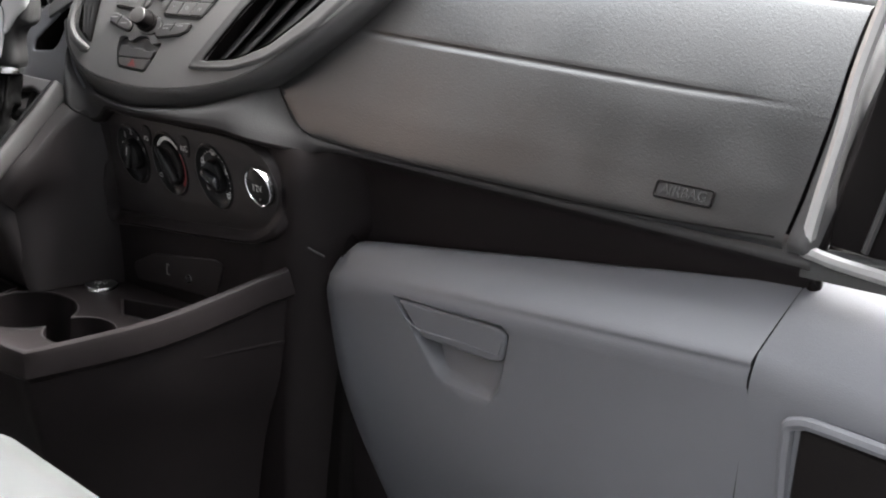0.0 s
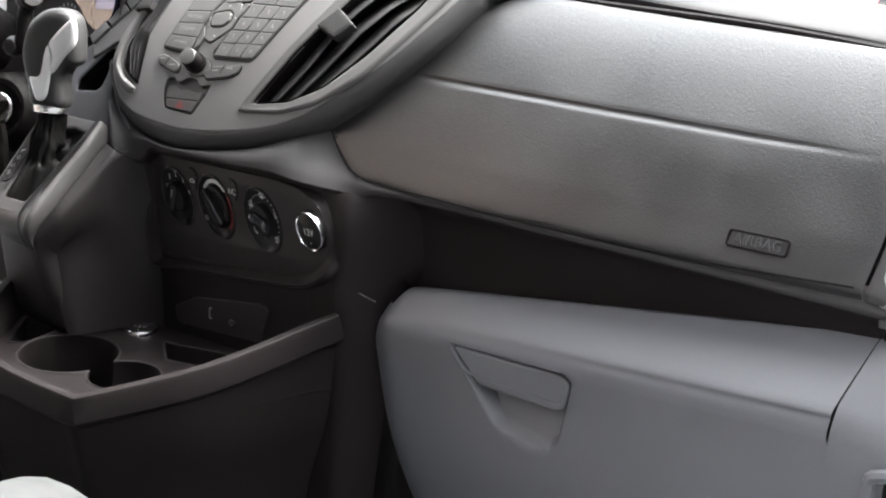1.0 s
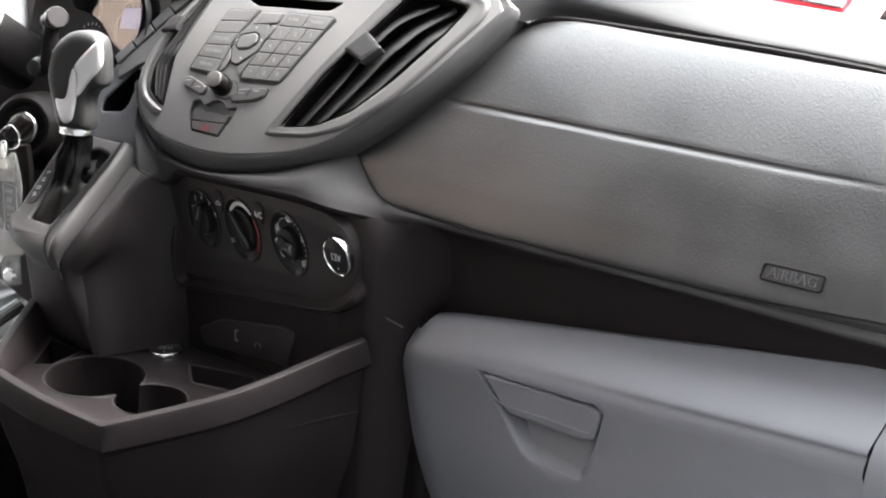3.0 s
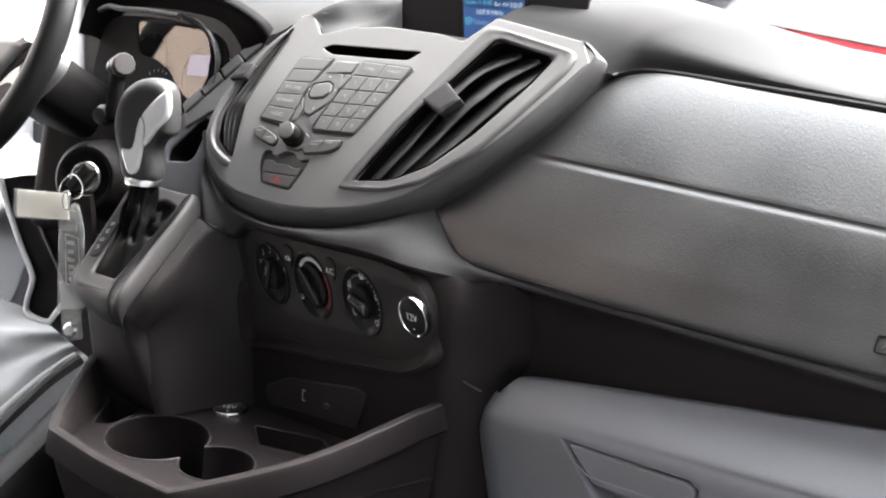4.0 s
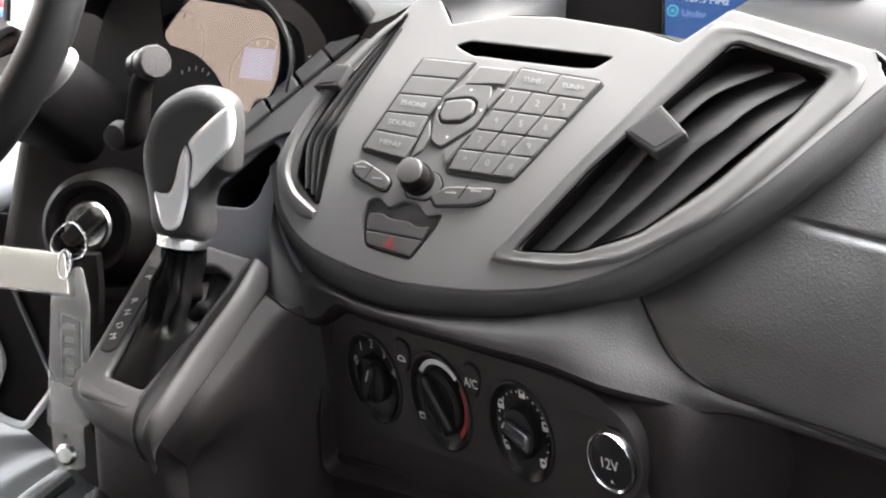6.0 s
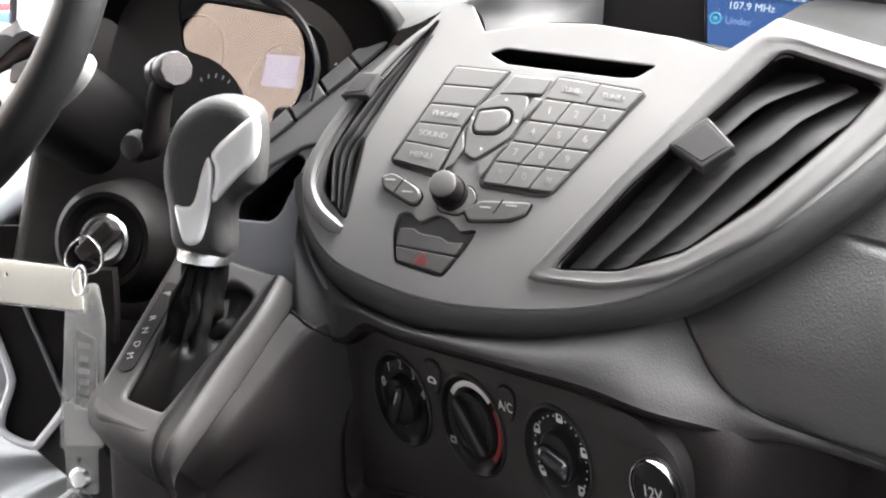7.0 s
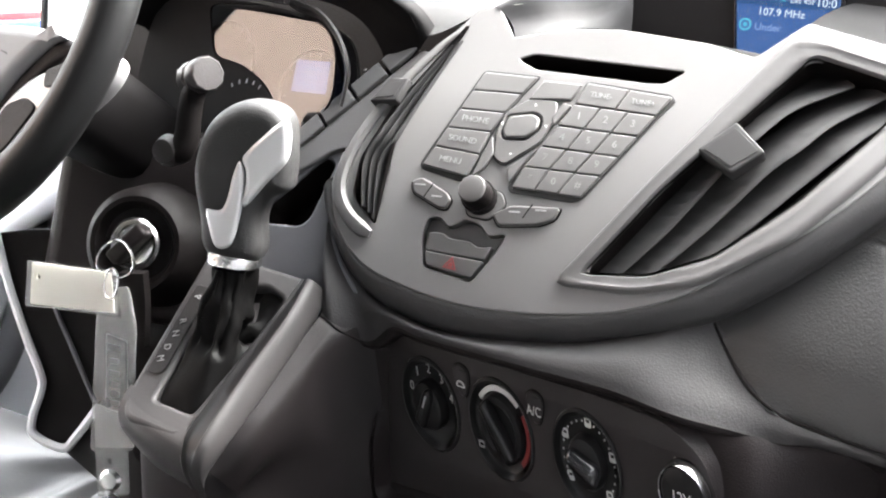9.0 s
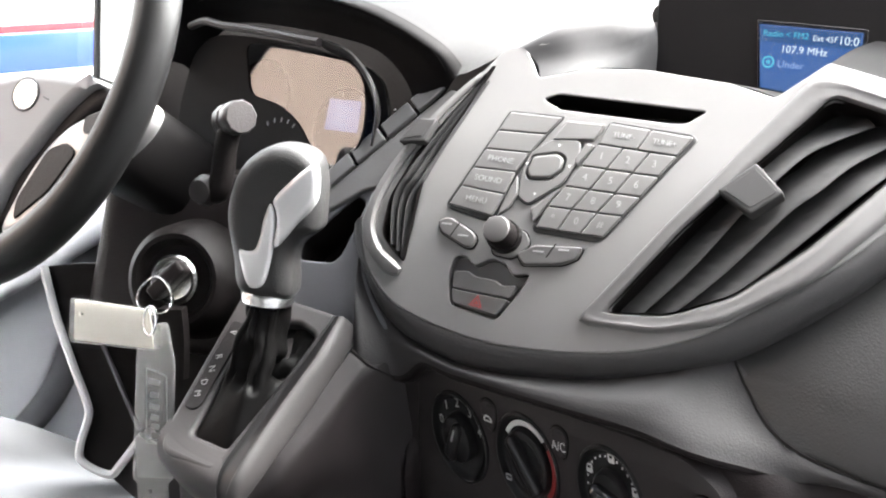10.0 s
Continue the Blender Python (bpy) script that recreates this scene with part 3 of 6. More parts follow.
# ---- glove box ----
glove = thing("glove_box", "grey plastic glove box with a recessed pull handle", "glove box", (0.5, 0.07, 0.4))
gx = (0.247, 0.250, 0.257, 0.272, 0.30, 0.45, 0.62, 0.7865)
near = lambda x: max(0.0, (0.285 - x) / 0.038)
fy = lambda x: 0.060 - 0.02 * (x - 0.3) + 0.016 * near(x) ** 3
cz = lambda x: 0.520 + 0.143 * (x - 0.27)
tz = lambda x: 0.556 + 0.188 * (x - 0.27) - 0.022 * near(x) ** 2
ty = lambda x, d: 0.078 + 0.085 * (x - 0.27) + d
front = [
    [(x0, y0, 0.18) for x0, y0 in ((0.372, 0.12), (0.376, 0.11), (0.384, 0.104), (0.40, 0.10), (0.43, 0.10), (0.50, 0.10), (0.64, 0.10), (0.7865, 0.10))],
    [(x0, y0, 0.36) for x0, y0 in ((0.284, 0.082), (0.288, 0.075), (0.296, 0.068), (0.316, 0.064), (0.345, 0.063), (0.46, 0.061), (0.62, 0.058), (0.7865, 0.058))],
    [(x + 0.003 - 0.008 * near(x), fy(x) + 0.001, cz(x) - 0.045) for x in gx],
    [(x - 0.005 * near(x), fy(x), cz(x) - 0.013) for x in gx],
    [(x, fy(x) + 0.0025, cz(x) + 0.001) for x in gx],
    [(x + 0.002 * near(x), fy(x) + 0.0085 + 0.004 * near(x), cz(x) + 0.013) for x in gx],
    [(x + 0.012 * near(x), ty(x, -0.001), tz(x) - 0.006) for x in gx],
    [(x + 0.016 * near(x), ty(x, 0.012), tz(x) - 0.002) for x in gx],
    [(x + 0.016 * near(x), ty(x, 0.047), tz(x) - 0.012) for x in gx],
]
GB = plane((0.40, 0.058, 0.52), (1, -0.03, 0), (0, -1, 0.05))
GB_INV = GB.inverted()
scoop = mm([(-40, 5), (114, 22), (125, 15), (121, -20), (115, -52), (106, -64), (43, -68), (29, -63)])
bm_lid = loft(front, smooth=6)
for p, q in zip(scoop, scoop[1:] + scoop[:1]):
    way = Vector((q[1] - p[1], p[0] - q[0], 0)).normalized()
    bmesh.ops.bisect_plane(bm_lid, geom=bm_lid.verts[:] + bm_lid.edges[:] + bm_lid.faces[:], plane_co=GB @ Vector((p[0], p[1], 0)), plane_no=GB.to_3x3() @ way)


def in_scoop(c):
    c = GB_INV @ c
    return abs(c.z) < 0.03 and all((q[0] - p[0]) * (c.y - p[1]) - (q[1] - p[1]) * (c.x - p[0]) < 0 for p, q in zip(scoop, scoop[1:] + scoop[:1]))


bmesh.ops.delete(bm_lid, geom=[f for f in bm_lid.faces if in_scoop(f.calc_center_median())], context="FACES")
loop = [e for e in bm_lid.edges if e.is_boundary and all(abs((GB_INV @ v.co).z) < 0.03 and -0.05 < (GB_INV @ v.co).x < 0.135 and -0.078 < (GB_INV @ v.co).y < 0.03 for v in e.verts)]
middle = Vector((0.045, -0.02))
for draw, sink in ((0.0015, 0.0010), (0.0030, 0.0050), (0.0060, 1.0)):
    grown = bmesh.ops.extrude_edge_only(bm_lid, edges=loop)["geom"]
    for v in (g for g in grown if isinstance(g, bmesh.types.BMVert)):
        c = GB_INV @ v.co
        to = middle - c.xy
        c.xy += to.normalized() * draw
        c.z -= sink if sink < 0.5 else 0.0165 - 0.014 * min(1.0, max(0.0, (-c.y - 0.030) / 0.032))
        v.co = GB @ c
    loop = [g for g in grown if isinstance(g, bmesh.types.BMEdge)]
bmesh.ops.contextual_create(bm_lid, geom=loop)
lid = part("lid", bm_lid, GREY, glove)
part("pull_handle", plate(shrink(rounded(mm([(-33, 3.5), (111, 18), (121, 12.5), (117.5, -16), (105, -22), (6, -28)]), 0.006), 0.0016), GB, 0.010, 0.0032, w=0.0002, segs=4), GREY, glove)
part("handle_groove", sweep(spline([GB @ Vector((u / 1000, v / 1000, 0.0)) for u, v in ((-14, -15), (6, -20), (60, -15), (106, -12), (112, -6), (114, 4))], 4), ring_profile(0.0012, 6), up=tuple(GB.col[2][:3])), GREY, glove)

# ---- radio stack ----
stack = thing("radio_console", "grey centre console with radio keypad and air vents", "car radio", S.translation)
BOWED.append(stack)
RV = [(63, -66), (98, 2), (174, 115), (244, 103), (225, 69), (184, 11), (144, -34), (106, -57)]
RVF = [(43, -79), (86, 4), (160, 132), (270, 113), (265, 92), (222, 29), (191, -14), (140, -57), (100, -73)]
LV = [(-119, -49), (-122, -20), (-112, 19), (-85, 76), (-74, 99), (-89, 47), (-101, -2), (-96, -66)]
LVF = [(-95, -78), (-126, -63), (-140, -44), (-137, -18), (-124, 16), (-95, 70), (-64, 114), (-71, 92), (-83, 45), (-93, -8), (-87, -64)]
face_outline = spline(mm([(-140, -42), (-126, -72), (-100, -95), (-65, -105), (-20, -109), (22, -105), (61, -97), (97, -85), (131, -66), (162, -39), (208, 5), (250, 60), (282, 104)]), 5) + \
    rounded(mm([(272, 126), (166, 141), (136, 109), (103, 114), (41, 114), (-1, 108), (-38, 94), (-57, 118)]), 0.003) + spline(mm([(-71, 113), (-100, 62), (-125, 15), (-139, -20)]), 4)
slot_hole = rounded(mm([(-29, 78), (-18, 84), (92, 90), (80, 79), (70, 77), (-14, 72.5)]), 0.003)
notch = rounded(mm([(-58, -52), (-50, -49), (-41, -56), (-30, -47), (-19, -48), (-11, -56), (2, -51), (-2, -66), (-13, -91), (-50, -88), (-58, -66)]), 0.004)
face = part("face_plate", plate(face_outline, S, 0.004, 0.0012, [rounded(mm(RV), 0.008), rounded(mm(LV), 0.004), slot_hole, notch]), FACE, stack)
slot = part("disc_slot", loft([[S @ Vector((p[0], p[1], w)) for p in slot_hole] for w in (-0.001, -0.03)], closed_v=True), BLACK, stack, "dark disc slot")
part("slot_back", plate(slot_hole, S, 0.003, 0.0004, w=-0.026), BLACK, slot)

lip_in = on(S, [(-141, -38), (-126, -70), (-100, -95), (-65, -105), (-20, -109), (22, -105), (61, -97), (97, -85), (131, -66), (162, -39), (208, 5), (250, 60), (283, 106), (280, 118, -3), (268, 126, -5)], 0)
lip_out = on(S, [(-150, -46), (-140, -66), (-113, -99), (-83, -118), (-35, -128), (7, -125), (65, -113), (118, -92), (152, -72), (184, -44), (222, -4), (264, 48), (296, 103), (287, 119), (273, 129, -14)], -16)
lip_mid = [a.lerp(b, 0.40) + OUT * 0.0048 for a, b in zip(lip_in, lip_out)]
lip_low = [a.lerp(b, 0.78) + OUT * 0.0058 for a, b in zip(lip_in, lip_out)]
part("lip", loft([[p - OUT * 0.006 for p in lip_in], [p - OUT * 0.001 for p in lip_in], lip_mid, lip_low, lip_out, [p - OUT * 0.03 for p in lip_out]], smooth=4), CHARCOAL, stack)


def evened(line, n, start):
    """A closed line with n points at even steps, from the one nearest to start."""
    line = [Vector(p[:2]) for p in line]
    k = min(range(len(line)), key=lambda i: (line[i] - Vector(start)).length)
    line = line[k:] + line[:k + 1]
    if sum(p.x * q.y - q.x * p.y for p, q in zip(line, line[1:])) < 0:
        line.reverse()
    far = [0.0]
    for p, q in zip(line, line[1:]):
        far.append(far[-1] + (q - p).length)
    out, i = [], 0
    for j in range(n):
        d = far[-1] * j / n
        while far[i + 1] < d:
            i += 1
        out.append(line[i].lerp(line[i + 1], (d - far[i]) / max(1e-9, far[i + 1] - far[i])))
    return out


def vent(name, hole, frame_line, blades, tab, at):
    hole, outer = rounded(mm(hole), 0.006), rounded(mm(frame_line), 0.010)
    inner_rim = shrink(outer, 0.004)
    if name == "left_vent":
        edge = spline(on(S, [(-79, 92, 1), (-91, 76, 2), (-108, 46, 3), (-121, 18, 3), (-131, -14, 3), (-132, -42, 3), (-122, -60, 3), (-108, -70, 3), (-96, -74, 3)]), 5)
        v = part(name, sweep(edge, [(-0.006, -0.004), (0.006, -0.004), (0.005, 0.001), (0.001, 0.003), (-0.003, 0.003), (-0.006, 0.000)], up=tuple(OUT), scale=lambda t: 0.35 + 0.75 * t - max(0, t - 0.9) * 6), VENT, stack, "grey-edged air vent")
    else:
        a, b = evened(outer, 96, (0.043, -0.079)), evened(hole, 96, (0.063, -0.066))
        rings = [[S @ Vector((p.x + (q.x - p.x) * k, p.y + (q.y - p.y) * k, w)) for p, q in zip(a, b)] for k, w in ((0, -0.001), (0.03, 0.0022), (0.14, 0.0042), (0.26, 0.0046), (0.40, 0.0036), (0.62, 0.0036), (0.78, 0.0034), (0.92, 0.0014), (1.0, -0.002))]
        v = part(name, loft(rings, closed_v=True), VENT, stack, "grey-framed air vent")
    part("duct", loft([[S @ Vector((p[0], p[1], w)) for p in hole] for w in (0.003, -0.05)], closed_v=True), BLACK, v)
    part("duct_floor", plate(hole, S, 0.004, 0.0005, w=-0.045), BLACK, v)
    deep = 0.014 if name == "right_vent" else 0.0
    for line in blades:
        path = spline(on(S, line), 6)
        t = (path[-1] - path[0]).normalized()
        part("slat", sweep(path, [(-0.001, -0.016 - deep), (0.001, -0.016 - deep), (0.0016, 0.008), (0.0, 0.0105), (-0.0016, 0.008)], up=(OUT + (1.1 if name == "right_vent" else 0.0) * t.cross(OUT)).normalized()), SLAT, v)
    knob = part("tab", plate(rounded(mm(tab), 0.002), S, 0.016, 0.0015, w=at), SLAT, v)
    part("tab_face", plate(shrink(rounded(mm(tab), 0.002), 0.004), S, 0.001, 0.0003, w=at + 0.0006), SLAT, knob)
    return v


vent("right_vent", RV, RVF, [
    [(74, -64, -14), (104, -18, -11), (132, 36, -9), (146, 56, -6), (165, 82, -9), (200, 108, -14)],
    [(92, -62, -14), (128, -14, -10), (158, 34, -8), (176, 54, -5), (192, 76, -8), (222, 104, -14)],
    [(112, -56, -14), (150, -12, -10), (186, 36, -8), (204, 58, -5), (216, 74, -8), (242, 102, -14)],
], [(116, 33), (137, 57), (160, 40), (142, 21)], 0.010)
vent("left_vent", LV, LVF, [
    [(-110, -54, -9), (-119, -20, -8), (-114, 0, -6), (-108, 20, -8), (-96, 50, -8), (-82, 80, -9)],
    [(-104, -58, -9), (-113, -20, -8), (-107, 0, -6), (-102, 20, -8), (-91, 50, -8), (-78, 82, -9)],
    [(-99, -62, -9), (-107, -20, -8), (-101, 0, -6), (-96, 20, -8), (-87, 50, -8), (-76, 84, -9)],
], [(-127, 22), (-117, 43), (-102, 45), (-106, 26)], 0.010)

# keypad
pad_left = [(-51, 64), (-8, 67.5), (-17, 51), (-25, 35), (-30.5, 19), (-33, 1), (-36, -17), (-42, -20), (-73, -17), (-76, -13)]
pad_right = [(26, 69.5), (86, 71), (91, 67), (83, 54), (47, -14), (41, -18), (-4, -20.5), (-7, -16), (0, -1), (8, 16), (15, 33), (22, 51)]
for outline in (pad_left, pad_right):
    part("key_well", plate(rounded(shrink(mm(outline), -0.0009), 0.003), S, 0.003, 0.0006, w=0.0010), KEYGAP, stack)


def key(corners, name="key", w=0.0034, mat=None):
    return part(name, plate(rounded(shrink(mm(corners), 0.0005), 0.0014), S, 0.004, 0.0011, w=w), mat or KEYPAD, stack)


lr = [(-9, 66), (-17, 51), (-25, 35), (-31, 19), (-34, 1), (-38, -17)]
ll = [(-50 - 4.8 * k, 63 - 15.6 * k) for k in range(6)]
marks = ("", "", "PHONE", "SOUND", "MENU")
for k in range(5):
    kk = key([ll[k], lr[k], lr[k + 1], ll[k + 1]])
    if marks[k]:
        c = (Vector(ll[k]) + Vector(lr[k]) + Vector(lr[k + 1]) + Vector(ll[k + 1])) / 4
        part("marking", lettering(marks[k], turned(S, c.x, c.y, 3.6, 2), 0.0062), ENGRAVED, kk)
rl = [(27, 68.5), (22, 51), (15, 33), (8, 16), (0, -1), (-4, -18)]
rr = [(89, 69), (81, 53), (72.5, 36), (64, 19), (55.5, 3), (46, -15)]
legends = (("TUNE-", "TUNE+"), "123", "456", "789", "*0#")
for k in range(5):
    n = len(legends[k])
    for j in range(n):
        a, b, c, d = (Vector(rl[k]).lerp(Vector(rr[k]), j / n), Vector(rl[k]).lerp(Vector(rr[k]), (j + 1) / n), Vector(rl[k + 1]).lerp(Vector(rr[k + 1]), (j + 1) / n), Vector(rl[k + 1]).lerp(Vector(rr[k + 1]), j / n))
        kk = key([a, b, c, d])
        m = (a + b + c + d) / 4
        part("marking", lettering(legends[k][j], turned(S, m.x, m.y, 3.6, 2), 0.0055 if k == 0 else 0.0075), ENGRAVED, kk)
key([(-5, 64.5), (24, 66.5), (19, 53), (12, 52), (-12, 48)])
key([(14, 51), (21, 50), (12, 32), (9, 37)])
key([(-29, 17), (-24, 4), (-28, -9), (-35, -16), (-33, 0)])
key([(6, 14), (-12, -5), (-7, -15), (-2, -4)])
ring = rounded(mm([(-25, 36), (-11, 49), (10, 51), (12, 38), (6, 18), (-15, -3), (-24, 1), (-27, 20)]), 0.004)
hole = rounded(mm([(-23, 34), (-4, 40), (3, 37), (4, 27), (-4, 17.5), (-21, 15), (-25, 21)]), 0.003)
part("cursor_surround", plate(rounded(shrink(ring, -0.0010), 0.003), S, 0.002, 0.0003, w=0.0008), KEYGAP, stack)
part("cursor_ring", plate(ring, S, 0.004, 0.001, [hole], w=0.0028), KEYPAD, stack)
part("cursor_well", plate(hole, S, 0.002, 0.0003, w=0.0006), BLACK, stack)
part("ok_key", plate(rounded(shrink(hole, 0.0022), 0.002), S, 0.006, 0.0015, w=0.0042), KEYPAD, stack)
for u, v, deg in ((-5, 45, 40), (7, 31, -40), (-12, 6, 180), (-25, 27, 90)):
    part("arrow_mark", plate([(0.0014 * math.sin(a), 0.0014 * math.cos(a)) for a in (0, 2.1, 4.2)], turned(S, u, v, 2.9, deg), 0.0004, 0.0001), WHITE, stack)
base = rounded(mm([(-36, -28), (-30, -22), (-10, -22), (-4, -31), (-14, -44), (-30, -44)]), 0.004)
part("base_surround", plate(rounded(shrink(base, -0.0011), 0.003), S, 0.002, 0.0003, w=0.0006), BLACK, stack)
part("knob_base", plate(base, S, 0.003, 0.0008, w=0.0014), KEYPAD, stack)
kd = turned(S, -24, -30, 1.5)
volume = part("volume_knob", lathe([(0.0125, 0.0), (0.0125, 0.006), (0.0110, 0.0065), (0.0105, 0.019), (0.0095, 0.0215), (0.006, 0.022), (0, 0.0215)], kd, 32), BLACK, stack, "black rotary volume knob")
part("knob_cap", lathe([(0.0098, 0.0212), (0.0092, 0.0224), (0.0070, 0.0230), (0, 0.0230)], kd, 32), HAZARD, volume)
for outline, tick in (([(-79, -28), (-71, -23), (-47, -31), (-43, -36), (-45, -44), (-51, -45), (-75, -37)], ((-70, -30), (-55, -36))), ([(-13, -40), (-1, -30), (36, -24), (34, -34), (24, -41), (-6, -48)], ((4, -35), (22, -30)))):
    part("key_well", plate(rounded(mm(outline), 0.003), S, 0.003, 0.0005, w=0.0006), BLACK, stack)
    kk = part("call_key", plate(rounded(shrink(mm(outline), 0.0015), 0.003), S, 0.005, 0.0014, w=0.004), HAZARD, stack)
    for u, v in tick:
        part("marking", plate(rounded(mm([(-4, -0.6), (4, -0.6), (4, 0.6), (-4, 0.6)]), 0.0003), turned(S, u, v, 4.3, 8), 0.0003, 0.0001), DIM, kk)
    mid = [sum(p[i] for p in tick) / 2 for i in (0, 1)]
    part("split", plate(mm([(-0.5, -6), (0.5, -6), (0.5, 6), (-0.5, 6)]), turned(S, mid[0], mid[1], 4.2, -20), 0.0004, 0.0001), BLACK, kk)
hz = part("hazard_well", loft([[S @ Vector((p[0], p[1], w)) for p in notch] for w in (0.0, -0.014)], closed_v=True), HAZARD, stack)
part("well_floor", plate(notch, S, 0.002, 0.0004, w=-0.006), HAZARD, hz)
part("blank_key", plate(rounded(mm([(-54, -62), (-44, -60), (-38, -63), (-22, -62), (-16, -65), (-5, -62), (-8, -73), (-53, -75)]), 0.002), S, 0.010, 0.001, w=0.0005), HAZARD, stack)
hk = part("hazard_key", plate(rounded(mm([(-53, -76), (-8, -74), (-14, -88), (-49, -86)]), 0.002), S, 0.010, 0.001, w=0.0008), HAZARD, stack)
tri = lambda r: [(r * math.sin(a), r * math.cos(a)) for a in (0, 2.094, 4.189)]
part("warning_triangle", plate(tri(0.0062), turned(S, -31, -82, 1.2), 0.0004, 0.0001, [tri(0.0040)]), RED, hk)
part("triangle_core", plate(tri(0.0026), turned(S, -31, -82, 1.2), 0.0004, 0.0001), RED, hk)

# ---- heater panel ----
heater = thing("heater_panel", "black heater control panel with three round dials", "climate control", H.translation)
recess_out = rounded(mm([(-124, 53), (60, 56), (112, 52), (148, 34), (174, 6), (175, -20), (164, -46), (140, -62), (116, -67), (31, -77), (-60, -86), (-102, -93), (-106, -58), (-116, -11)]), 0.014)
recess_in = rounded(mm([(-110, 44), (60, 49), (108, 47), (138, 31), (154, 4), (152, -16), (140, -38), (120, -51), (104, -55), (31, -64), (-60, -74), (-94, -81), (-98, -58), (-105, -10)]), 0.012)
LEAN = Matrix(((0.71, -0.29, 0, 0), (0, 1, 0, 0), (0, 0, 1, 0), (0, 0, 0, 1)))   # the controls are moulded as leaning ovals


def leaning(u, v, w=0.0, deg=0.0):
    """A frame on the heater panel for an oval control, turned within it."""
    return turned(H, u, v, w) @ LEAN @ Matrix.Rotation(radians(deg), 4, "Z")


def oval(r, u, v, n=40):
    return [(u / 1000 + 0.71 * p[0] - 0.29 * p[1], v / 1000 + p[1]) for p in disc(r / 1000, n)]


FLOOR_W = -7.0
bowls = [(-68, 0, 31.5), (-9, 0, 34), (59, -1, 34)]
panel_mesh = plate(recess_in, H, 0.004, 0.0003, [oval(r - 0.6, u, v) for u, v, r in bowls] + [oval(22, 132, 4.5, 32)], w=FLOOR_W / 1000)
bm_panel = bmesh.new()
bm_panel.from_mesh(panel_mesh)
bmesh.ops.remove_doubles(bm_panel, verts=bm_panel.verts, dist=1e-6)
part("panel", bm_panel, HEATER, heater)
a, b = evened(recess_out, 120, (-0.124, 0.053)), evened(recess_in, 120, (-0.110, 0.044))
rings = []
for k, w in ((0, -16), (0, -2), (0.08, 3.5), (0.24, 7.0), (0.44, 7.5), (0.62, 4.0), (0.80, -2.5), (0.92, -6.0), (1.0, -7.2)):
    row = []
    for p, q in zip(a, b):
        low = min(1.0, max(0.0, (-12 - p.y * 1000) / 30))
        rise = w if w < -3 and k == 0 else low * w + (1 - low) * (-2.5 - 4.7 * k)
        rise -= (1 - k) * 7 * max(0.0, (p.x * 1000 - 115) / 60) ** 2 * (1 - 0.6 * low)
        rise -= (1 - k) * (1 - low) * 14 * min(1.0, max(0.0, (p.x * 1000 - 70) / 45))
        row.append(H @ Vector((p.x + (q.x - p.x) * k, p.y + (q.y - p.y) * k, rise / 1000)))
    rings.append(row)
part("surround", loft(rings, closed_v=True), BLACK_SATIN, heater, "raised rim round the panel")
